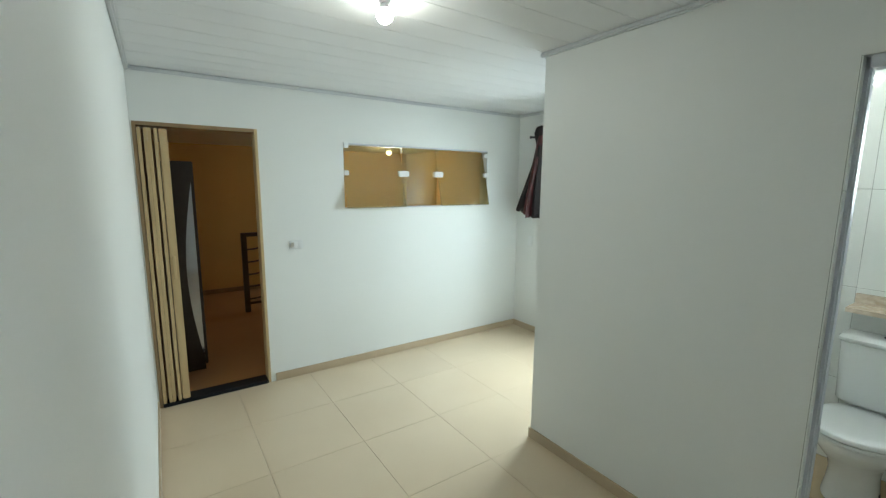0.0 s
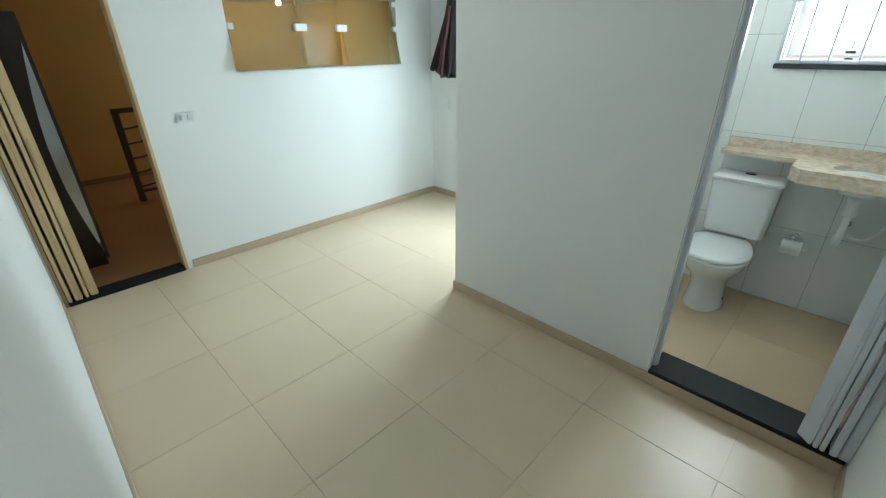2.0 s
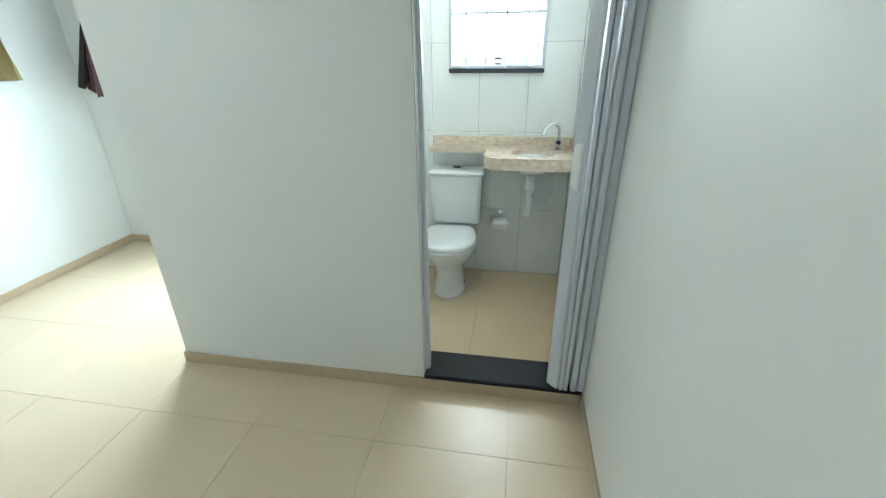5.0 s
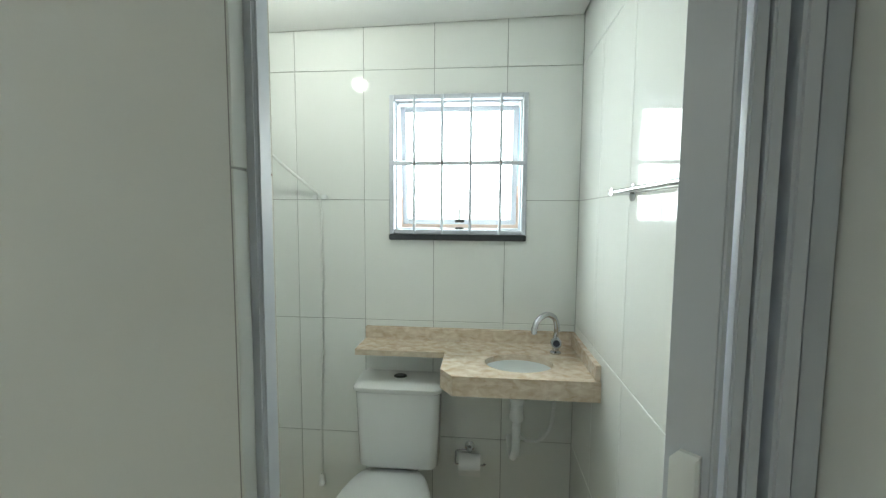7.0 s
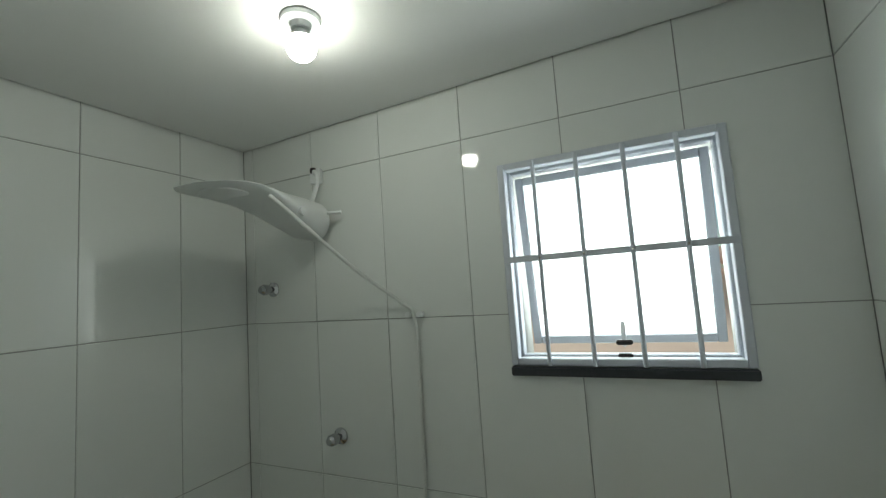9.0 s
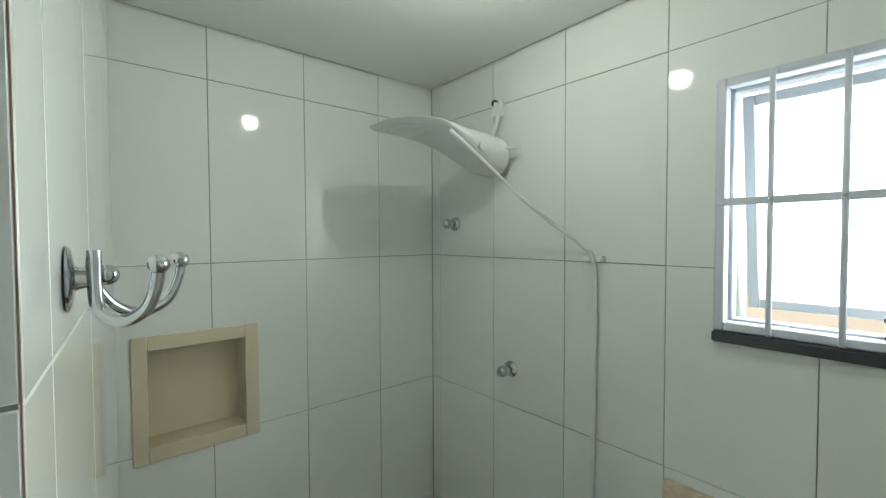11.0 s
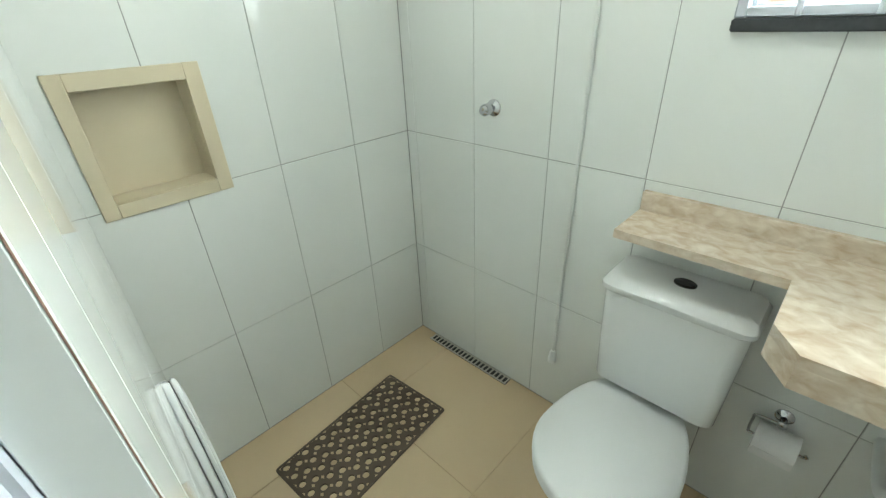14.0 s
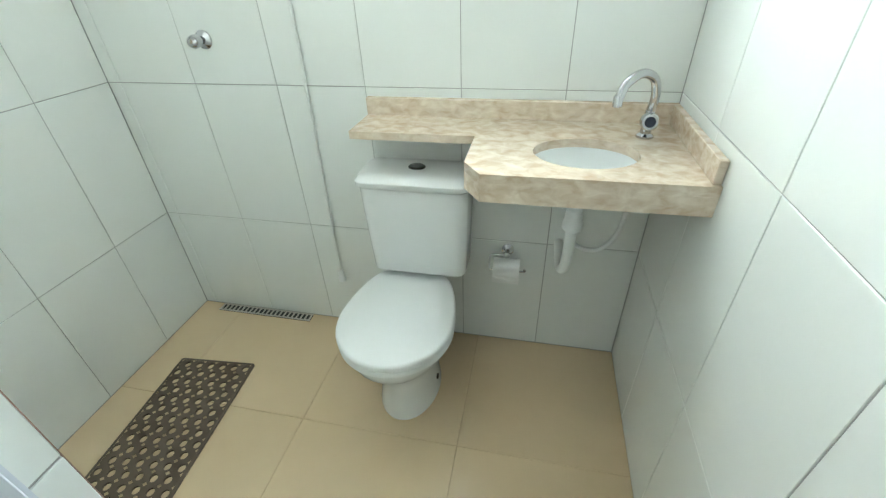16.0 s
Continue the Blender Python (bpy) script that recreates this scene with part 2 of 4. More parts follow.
wall_back = solid("wall_back", boxes(((BX0 - TH, BY1 + 0.003, -0.1), (WX0, YO, 2.7)), ((WX1, BY1 + 0.003, -0.1), (XR + 0.12, YO, 2.7)),
    ((WX0, BY1 + 0.003, -0.1), (WX1, YO, WZ0)), ((WX0, BY1 + 0.003, WZ1), (WX1, YO, 2.7))), GROUT, "outer bathroom wall with a window", "wall")
wall_bath_right = solid("wall_bath_right", boxes(((BX1 + 0.003, 0.0, -0.1), (XR + 0.12, BY1 + 0.003, 2.7))), GROUT, "tiled bathroom side wall", "wall")

# ceilings
bm = bmesh.new()
box(bm, (XF, YL, H + 0.012), (XR, 0.0, 2.72))
box(bm, (XF, 0.0, H + 0.012), (-2.15, YA, 2.72))
x = XF
while x < XR:
    x2 = min(x + 0.196, XR)
    box(bm, (x, YL, H), (x2, YA if x2 < -2.14 else 0.0, H + 0.012))
    x += 0.2
ceiling = solid("ceiling", bm, CEIL, "white PVC board ceiling with narrow joints", "ceiling")
bm = boxes(((BX0 + 0.016, 0.10, 0), (BX1 - 0.010, BY1 - 0.014, 0.07)))
for v in bm.verts:      # the ceiling falls a little towards the shower
    v.co.z += 2.436 + (v.co.x - BX0) * 0.0228
ceiling_bath = solid("ceiling_bath", bm, BCEIL, "smooth white bathroom ceiling", "ceiling")
solid("roof", boxes(((XF - 0.12, YL - 0.12, 2.72), (XR + 0.12, YO + 0.07, 2.85))), EARTH, "concrete roof slab", "roof")


c = 0.028
for a, b in (((XF, YL + c), (XF + c, YA - c)), ((XF, YL), (XR, YL + c)), ((XF, YA - c), (-2.15, YA)),
             ((-2.15 - c, 0.0), (-2.15, YA - c)), ((-2.15 - c, -c), (XR - c, 0.0)), ((XR - c, YL + c), (XR, 0.0))):
    tagged(new("trim", mesh_of("trim", soft_box((a[0], a[1], H - 0.03), (b[0], b[1], H - 0.001), 0.009, 2), TRIM)), "grey PVC ceiling trim", "trim", "", "structure")

# skirting
s, g = 0.012, 0.07
for a, b in (((XF, -1.25), (XF + s, YA - s)), ((XF, YA - s), (-2.15, YA)), ((-2.15 - s, -s), (-2.15, YA - s)),
             ((-2.15, -s), (DX0 - 0.005, 0.0)), ((DX0 - 0.005, -s), (XR - s, 0.0)), ((XR - s, YL + s), (XR, 0.0)), ((XF + 0.03, YL), (XR - s, YL + s))):
    tagged(new("baseboard", mesh_of("baseboard", soft_box((a[0], a[1], 0), (b[0], b[1], g), 0.002, 1), SKIRT)), "beige ceramic skirting board", "baseboard", "", "structure")

# doorway sill and frame of the bathroom
sill = thing("door_sill", "black granite sill in the bathroom doorway", "sill", kind="structure")
part("slab", soft_box((DX0, -0.018, 0.074), (DX1, 0.19, 0.098), 0.004), GRANITE, sill)
part("riser", boxes(((DX0, 0.0, 0.0), (DX1, 0.185, 0.074))), SKIRT, sill)
door_frame = thing("door_1", "grey PVC door frame of the bathroom", "door frame", kind="structure")
part("jamb", soft_box((DX0 - 0.005, 0.028, 0.098), (DX0 + 0.022, 0.072, DH), 0.006, 3), GREYPVC, door_frame)
part("jamb", soft_box((DX1 - 0.028, -0.020, 0.098), (DX1 + 0.009, 0.05, DH), 0.004), GREYPVC, door_frame)
part("lintel", soft_box((DX0 + 0.023, -0.004, DH - 0.045), (DX1 - 0.03, 0.06, DH - 0.002), 0.004), GREYPVC, door_frame)
# tiled reveal, with the clay body of the cut tiles showing at its inner edge
reveal = thing("trim", "white tiled door reveal with thin joints", "trim", kind="structure")
for y0, y1 in ((-0.010, 0.0275), (0.0725, FY0 - 0.0014)):
    for z0, z1 in ((0.098, 0.549), (0.549, 1.116), (1.116, 1.685), (1.685, DH)):
        part("tile", soft_box((DX0 + 0.001, y0, z0 + 0.0015), (DX0 + 0.005, y1, z1 - 0.0015), 0.001, 1), TILE, reveal)
    part("grout", boxes(((DX0 - 0.001, y0 + 0.001, 0.098), (DX0 + 0.003, y1 - 0.001, DH))), GROUT, reveal)
part("tile_edge", boxes(((DX0 + 0.002, FY0 - 0.0013, 0.10), (DX0 + 0.0045, FY0 - 0.0006, DH))), TILE_BODY, reveal, "red clay edge of cut tiles")


def folding_door(name, label, material, x0, x1, y0, y1, z0, z1, count, along):
    """Stacked leaves of a folded accordion door. along: the axis along which they are stacked."""
    door = thing(name, label, "folding door")
    step = ((x1 - x0) if along == "x" else (y1 - y0)) / count
    for i in range(count):
        bm = bmesh.new()
        if along == "x":
            a, b = x0 + i * step, x0 + i * step + step * 0.72
            lean = step * 0.26 * (1 if i % 2 else -1)
            prism(bm, [(a + max(-lean, 0), y0), (b + max(-lean, 0), y0), (b + max(lean, 0), y1), (a + max(lean, 0), y1)], z0, z1)
        else:
            a, b = y0 + i * step, y0 + i * step + step * 0.72
            lean = step * 0.26 * (1 if i % 2 else -1)
            prism(bm, [(x0, a + max(-lean, 0)), (x1, a + max(lean, 0)), (x1, b + max(lean, 0)), (x0, b + max(-lean, 0))], z0, z1)
        part("leaf", soften(bm, 0.003, 2), material, door)
    return door


bath_door = thing("folding_door", "grey PVC accordion door folded against the wall", "folding door")
for pts in ([(-0.121, 0.018), (-0.108, 0.023), (-0.064, -0.020), (-0.077, -0.025)], [(-0.062, -0.030), (-0.044, -0.030), (-0.052, 0.105), (-0.066, 0.105)],
            [(-0.040, -0.032), (-0.022, -0.032), (-0.026, 0.105), (-0.042, 0.105)]):
    bm = bmesh.new()
    prism(bm, pts, 0.105, DH - 0.02)
    part("leaf", soften(bm, 0.003, 2), GREYPVC, bath_door)
bm = bmesh.new()
rings(bm, [[(-0.019 * k, y, 1.135 + c), (-0.019 * k, y, 1.285 - c), (0.012 - 0.019 * k, y, 1.30 - c), (0.019 * k, y, 1.30 - c), (0.019 * k, y, 1.12 + c), (0.012 - 0.019 * k, y, 1.12 + c)]
           for y, k, c in ((0.0, 1.0, 0.0), (-0.008, 1.0, 0.0), (-0.012, 0.8, 0.006))])
bm.transform(pose(-0.0995, -0.0040, 0, 0, 0, -44.4))
part("handle", bm, PLASTIC, bath_door, "white plastic pull handle")
part("wall_post", soft_box((-0.008, -0.034, 0.105), (0.018, 0.04, DH - 0.02), 0.005), GREYPVC, bath_door)
room_door = folding_door("folding_door", "beige PVC accordion door folded in the doorway", BEIGEPVC, XF - 0.10, XF + 0.01, -2.065, -1.945, 0.03, 2.07, 4, "y")
part("handle", soft_box((XF + 0.0035, -1.928, 0.98), (XF + 0.018, -1.902, 1.16), 0.006, 3), BEIGEPVC, room_door, "beige pull handle")
part("lead_post", soft_box((XF - 0.09, -1.94, 0.03), (XF + 0.004, -1.888, 2.07), 0.006), BEIGEPVC, room_door)
frame2 = thing("door_2", "brown door frame around the bedroom doorway", "door frame", kind="structure")
part("jamb", soft_box((XF - 0.11, -2.09, 0.0), (XF + 0.008, -2.068, 2.11), 0.003), WOODTRIM, frame2)
part("jamb", soft_box((XF - 0.11, -1.312, 0.0), (XF + 0.008, -1.29, 2.11), 0.003), BEIGEPVC, frame2)
part("lintel", soft_box((XF - 0.11, -2.068, 2.085), (XF + 0.008, -1.312, 2.11), 0.003), WOODTRIM, frame2)
sill2 = thing("door_sill", "black granite sill in the bedroom doorway", "sill", kind="structure")
part("slab", soft_box((XF - 0.12, -2.067, 0.0), (XF + 0.015, -1.313, 0.028), 0.003), GRANITE, sill2)

# ---- room beyond the doorway ----
BR = XF - 0.12
solid("wall_back_room_far", boxes(((-7.6, -2.6, -0.1), (-7.48, 2.2, 2.7))), OCHRE, "ochre painted far wall of the next room", "wall")
solid("wall_back_room_side", boxes(((-7.48, -2.72, -0.1), (BR, -2.6, 2.7))), OCHRE, "ochre painted side wall of the next room", "wall")
solid("wall_back_room_end", boxes(((-7.48, 2.0, -0.1), (BR, 2.12, 2.7))), OCHRE, "ochre painted end wall of the next room", "wall")
solid("wall_back_room_near", boxes(((BR - 0.006, -2.6, 0), (BR - 0.001, -2.09, 2.6)), ((BR - 0.006, -1.29, 0), (BR - 0.001, -0.585, 2.6)),
      ((BR - 0.006, 1.057, 0), (BR - 0.001, 2.0, 2.6)), ((BR - 0.006, -0.585, 0), (BR - 0.001, 1.057, 1.465))), OCHRE, "ochre painted near wall of the next room", "wall")
solid("floor_back_room", boxes(((-7.6, -2.7, -0.1), (BR, 2.12, 0.0))), BROWNFLOOR, "brown tiled floor of the next room", "floor")
solid("ceiling_back_room", boxes(((-7.6, -2.72, 2.24), (BR, 2.12, 2.72))), BCEIL, "plain ceiling of the next room", "ceiling")
for a, b in (((-7.48, -2.6), (-7.468, 2.0)),):
    tagged(new("baseboard", mesh_of("baseboard", soft_box((a[0], a[1], 0), (b[0], b[1], g), 0.002, 1), WOODTRIM)), "brown skirting board", "baseboard", "", "structure")

wardrobe = thing("wardrobe", "dark brown wardrobe with a curved mirror strip", "wardrobe")
part("body", soft_box((-5.0, -2.58, 0.06), (-4.52, -1.71, 1.87), 0.006), DARKWOOD, wardrobe)
part("plinth", boxes(((-4.98, -2.56, 0.0), (-4.55, -1.73, 0.06))), DARKWOOD, wardrobe)
part("door", soft_box((-4.518, -2.14, 0.09), (-4.50, -1.715, 1.84), 0.004), DARKWOOD, wardrobe)
part("door", soft_box((-4.518, -2.575, 0.09), (-4.50, -2.145, 1.84), 0.004), DARKWOOD, wardrobe)
bm = bmesh.new()
arc = [(-1.735, 0.12)] + [(-1.735 - 0.085 * math.sin(math.pi * i / 24), 0.12 + 1.58 * i / 24) for i in range(1, 24)] + [(-1.735, 1.70)]
lo = [bm.verts.new((-4.499, y, z)) for y, z in arc]
hi = [bm.verts.new((-4.494, y, z)) for y, z in arc]
bm.faces.new(hi)
bm.faces.new(lo[::-1])
for i in range(len(arc)):
    j = (i + 1) % len(arc)
    bm.faces.new((lo[i], lo[j], hi[j], hi[i]))
part("mirror", bm, MIRROR, wardrobe, "crescent mirror strip")
part("handle", soft_box((-4.499, -1.905, 0.85), (-4.48, -1.89, 1.05), 0.004), STEEL, wardrobe)

rail = thing("stair_railing", "dark iron stair railing with curved bars", "railing")
for y in (-1.09, -0.2):
    part("post", soft_box((-6.24, y - 0.04, 0.0), (-6.19, y + 0.025, 1.05), 0.004), IRON, rail)
part("top_rail", soft_box((-6.24, -1.065, 1.0), (-6.19, -0.225, 1.05), 0.006), IRON, rail)
part("bottom_rail", soft_box((-6.23, -1.065, 0.10), (-6.20, -0.225, 0.13), 0.004), IRON, rail)
for i in range(5):
    z = 0.17 + i * 0.165
    bm = bmesh.new()
    tube(bm, [(-6.215, -1.065, z), (-6.215, -0.9, z + 0.02), (-6.215, -0.65, z + 0.13), (-6.215, -0.4, z + 0.02), (-6.215, -0.225, z)], 0.011, 8, 5)
    part("bar", bm, IRON, rail)

# ---- glazed opening between the rooms ----
glazing = thing("window_1", "bronze tempered glass panes over the bedroom wall opening", "window", kind="structure")


def pane(y0, y1, x, tilt, name="pane"):
    bm = soften(boxes(((-0.004, y0 + 0.003, -0.325 if tilt else -0.31), (0.004, y1 - 0.003, 0.25))), 0.001, 1)
    bmesh.ops.rotate(bm, verts=bm.verts, cent=(0, 0, 0), matrix=Matrix.Rotation(radians(tilt), 3, "Y"))
    bmesh.ops.translate(bm, verts=bm.verts, vec=(x, 0, 1.79))
    ob = part(name, bm, BRONZE, glazing)
    return ob


pane(-0.585, 0.02, XF - 0.02, -14)
pane(0.02, 0.42, XF - 0.035, 0)
pane(0.42, 1.05, XF - 0.02, -14)
for y in (0.02, 0.42):
    part("clip", soft_box((XF - 0.03, y - 0.055, 1.76), (XF + 0.012, y + 0.055, 1.815), 0.006), PLASTIC, glazing, "white pivot fitting")
for y, z in ((-0.56, 2.03), (-0.56, 1.79), (1.035, 1.79), (1.03, 2.0)):
    part("clip", soft_box((XF - 0.03, y - 0.022, z - 0.025), (XF + 0.008, y + 0.022, z + 0.02), 0.004), PLASTIC, glazing, "white pivot fitting")
part("bracket", soften(boxes(((XF - 0.02, 1.04, 1.468), (XF + 0.03, 1.09, 1.51))), 0.01, 1), PLASTIC, glazing)
part("track", soft_box((XF - 0.06, -0.583, 2.036), (XF - 0.002, 1.055, 2.049), 0.002, 1), ALU, glazing)
part("sill", soft_box((XF - 0.11, -0.583, 1.466), (XF - 0.002, 1.055, 1.474), 0.002, 1), ALU, glazing)

# ---- bedroom fittings ----
def bulb(x, y, ceiling_z, label, glow, r=0.036):
    """An LED bulb: opaque housing above, a lit dome that looks down."""
    lamp = thing("ceiling_lamp", label, "lamp")
    at = Matrix.Translation((x, y, ceiling_z))
    bm = bmesh.new()
    lathe(bm, [(0.001, 0), (0.047, 0), (0.049, -0.005), (0.045, -0.012), (0.026, -0.016), (0.023, -0.030), (0.001, -0.030)], at, 28)
    part("base", bm, PLASTIC, lamp)
    bm = bmesh.new()
    lathe(bm, [(0.001, -0.0305), (0.015, -0.0305), (0.019, -0.038), (0.027, -0.050), (0.0315, -0.0555), (0.001, -0.056)], at, 28)
    part("housing", bm, PLASTIC, lamp, "white plastic bulb housing")
    bm = bmesh.new()
    lathe(bm, [(0.001, -0.0565)] + [(r * math.cos(a), -0.073 - r * math.sin(a)) for a in (radians(-26 + 10.5 * k) for k in range(11))] + [(0.001, -0.073 - r)], at, 28)
    part("bulb", bm, glow, lamp, "lit white LED globe")


bulb(-2.0, -1.13, H, "bare lit LED bulb on the bedroom ceiling", BULB)
bulb(-6.4, 1.09, 2.24, "bare lit bulb in the ochre room", BULB3)
bulb(-1.115, 0.82, 2.4555, "bare lit LED bulb on the bathroom ceiling", BULB2)


def wall_plate(name, label, m, w, h, gang):
    p = thing(name, label, name.replace("_", " "))
    p.matrix_world = m
    bpy.context.view_layer.update()
    def put(bm):
        bm.transform(m)
        return bm
    part("plate", put(soft_box((-w / 2, 0, -h / 2), (w / 2, 0.008, h / 2), 0.004, 3)), PLASTIC, p)
    for gx, mt in gang:
        part("button", put(soft_box((gx - 0.012, 0.0075, -0.018), (gx + 0.012, 0.012, 0.018), 0.003)), mt, p)


wall_plate("light_switch", "white plastic light switch on the bedroom wall", pose(XF, -1.03, 1.178, 0, 0, -90), 0.115, 0.075, ((-0.03, PLASTIC), (0.03, STEEL)))
wall_plate("wall_socket", "white plastic socket plate on the alcove wall", pose(-3.72, YA, 1.06, 0, 0, 180), 0.075, 0.115, ((0.0, PLASTIC),))

hanger = thing("wall_hook", "black wall hook bar holding the jacket", "hook")
bm = bmesh.new()
tube(bm, [(-3.50, YA, 2.22), (-3.51, YA - 0.05, 2.20), (-3.60, YA - 0.08, 2.195), (-3.68, YA - 0.085, 2.20)], 0.011, 10, 5)
ball(bm, (-3.685, YA - 0.085, 2.20), 0.016)
part("arm", bm, BLACK, hanger)
jacket = thing("jacket", "maroon leather jacket hanging from a wall hook", "jacket")


def drape(name, x0, x1, ztop, zbot, y, w0, w1, folds, material, seed):
    bm = bmesh.new()
    loops, k = [], 28
    for s in range(13):
        t = s / 12
        z = ztop + (zbot - ztop) * t
        cx, w = x0 + (x1 - x0) * t ** 1.2, w0 + (w1 - w0) * t ** 1.5
        d = 0.03 + 0.035 * math.sin(math.pi * min(t * 0.7 + 0.2, 1))
        loops.append([(cx + w * math.cos(a), y + d * math.sin(a) + 0.020 * t * math.sin(folds * a + seed + 2 * t),
                       z + 0.03 * t * math.sin(2 * a + seed)) for a in (2 * math.pi * i / k for i in range(k))])
    rings(bm, loops)
    part(name, bm, material, jacket)


drape("body", -3.52, -3.67, 2.20, 1.38, YA - 0.08, 0.045, 0.125, 9, LEATHER, 0.3)
drape("sleeve", -3.54, -3.76, 1.95, 1.42, YA - 0.125, 0.028, 0.050, 5, CLOTH, 1.7)
drape("sleeve", -3.52, -3.64, 1.98, 1.36, YA - 0.135, 0.028, 0.045, 4, LEATHER, 0.9)
drape("lining", -3.50, -3.545, 2.10, 1.36, YA - 0.10, 0.035, 0.040, 5, CLOTH, 2.6)
bm = bmesh.new()
lathe(bm, [(0.01, 0.075), (0.055, 0.06), (0.080, 0.0), (0.065, -0.07), (0.045, -0.14), (0.03, -0.22)], Matrix.Translation((-3.545, YA - 0.08, 2.235)) @ Matrix.Diagonal((1, 0.75, 1, 1)), 18)
part("hood", bm, CLOTH, jacket)

# ---- bathroom fittings: window ----
win = thing("window_2", "white aluminium awning window standing ajar behind bars", "window", kind="structure")


def frame_of(parent, name, x0, x1, z0, z1, y0, y1, w, material, m=Matrix()):
    for a, b in (((x0, y0, z0), (x0 + w, y1, z1)), ((x1 - w, y0, z0), (x1, y1, z1)),
                 ((x0 + w, y0, z0), (x1 - w, y1, z0 + w)), ((x0 + w, y0, z1 - w), (x1 - w, y1, z1))):
        bm = soft_box(a, b, 0.003, 1)
        bm.transform(m)
        part(name, bm, material, parent)


frame_of(win, "casing", WX0 - 0.012, WX1 + 0.012, WZ0 - 0.002, WZ1 + 0.012, BY1 - 0.008, BY1 + 0.03, 0.022, ALU)
frame_of(win, "frame", WX0 + 0.004, WX1 - 0.004, WZ0 + 0.012, WZ1 - 0.004, BY1 + 0.032, BY1 + 0.07, 0.014, ALU)
tilt = Matrix.Translation((0, BY1 + 0.085, WZ1 - 0.04)) @ Matrix.Rotation(radians(9), 4, "X") @ Matrix.Translation((0, -(BY1 + 0.085), -(WZ1 - 0.04)))
frame_of(win, "sash", WX0 + 0.022, WX1 - 0.022, WZ0 + 0.035, WZ1 - 0.022, BY1 + 0.075, BY1 + 0.10, 0.026, ALU, tilt)
bm = boxes(((WX0 + 0.047, BY1 + 0.085, WZ0 + 0.060), (WX1 - 0.047, BY1 + 0.09, WZ1 - 0.047)))
bm.transform(tilt)
glass = part("pane", bm, FROST, win, "frosted glass pane")
glass.visible_shadow = False
part("sill", soft_box((WX0 - 0.012, BY1 - 0.022, WZ0 - 0.030), (WX1 + 0.012, BY1 + 0.06, WZ0 - 0.003), 0.003), SLATE, win, "dark granite sill")
for x in (-0.70, -0.572, -0.442, -0.307):
    bm = bmesh.new()
    lathe(bm, [(0.0065, WZ0 + 0.0), (0.0065, WZ1 + 0.005)], Matrix.Translation((x, BY1 - 0.016, 0)), 10)
    part("bar", bm, ALU, win)
part("crossbar", soft_box((WX0 - 0.01, BY1 - 0.013, 1.843), (WX1 + 0.01, BY1 - 0.009, 1.862), 0.0015, 1), ALU, win)
for x in (-0.70, -0.572, -0.442, -0.307):
    bm = bmesh.new()
    ball(bm, (x, BY1 - 0.0215, 1.8525), 0.004, 8)
    part("rivet", bm, STEEL, win)
latch = part("latch", soft_box((-0.512, BY1 + 0.02, WZ0 + 0.012), (-0.472, BY1 + 0.034, WZ0 + 0.03), 0.003), BLACK, win, "black window latch")
part("lever", soft_box((-0.499, BY1 + 0.04, WZ0 + 0.045), (-0.487, BY1 + 0.052, WZ0 + 0.12), 0.003), PLASTIC, latch, "white latch lever")
part("keeper", soft_box((-0.515, BY1 + 0.034, WZ0 + 0.052), (-0.470, BY1 + 0.05, WZ0 + 0.066), 0.003), BLACK, latch)

# outside
solid("ground", boxes(((-200, 1.75, -0.4), (200, 400, -0.3))), EARTH, "grey concrete yard ground", "ground")
nb = thing("neighbour_house", "peach rendered neighbour house with clay roof", "house")
part("wall", boxes(((-4.5, 4.6, -0.3), (3.0, 4.8, 1.75))), PEACH, nb)
roof = part("roof", boxes(((-4.6, 4.3, 1.75), (3.1, 6.5, 1.80))), CLAY, nb)
for i in range(24):
    bm = bmesh.new()
    lathe(bm, [(0.09, 0), (0.09, 2.2)], Matrix.Translation((-4.4 + i * 0.32, 4.28, 1.80)) @ Matrix.Rotation(radians(-84), 4, "X"), 10)
    part("roof_tile", bm, CLAY, roof)

# ---- shower ----
shower = thing("electric_shower", "white electric shower with a broad flat spreader", "shower")
SX = -1.55
bm = bmesh.new()
loops = []
for y, w, zt, zb in ((1.345, 0.05, 2.125, 2.02), (1.335, 0.070, 2.142, 1.995), (1.25, 0.078, 2.150, 1.998), (1.18, 0.084, 2.150, 2.028), (1.11, 0.095, 2.148, 2.060),
                     (1.04, 0.112, 2.144, 2.090), (0.97, 0.128, 2.138, 2.108), (0.91, 0.128, 2.131, 2.113), (0.86, 0.105, 2.123, 2.113), (0.815, 0.05, 2.115, 2.112)):
    loops.append([(SX + w * math.cos(a), y, (zt + zb) / 2 + (zt - zb) / 2 * math.sin(a)) for a in (2 * math.pi * i / 28 for i in range(28))])
rings(bm, loops)
part("body", bm, PLASTIC, shower)
bm = bmesh.new()
lathe(bm, [(0.001, 2.106), (0.066, 2.106), (0.070, 2.109), (0.070, 2.114), (0.001, 2.114)], Matrix.Translation((SX, 0.945, 0)), 28)
part("spray_plate", bm, PLASTIC, shower)
bm = bmesh.new()
lathe(bm, [(0.012, 0), (0.012, 0.008), (0.017, 0.010), (0.017, 0.018), (0.008, 0.021), (0.001, 0.021)],
      Matrix.Translation((SX + 0.083, 1.17, 2.075)) @ Matrix.Rotation(radians(90), 4, "Y"), 14)
part("side_cap", bm, PLASTIC, shower)
bm = bmesh.new()
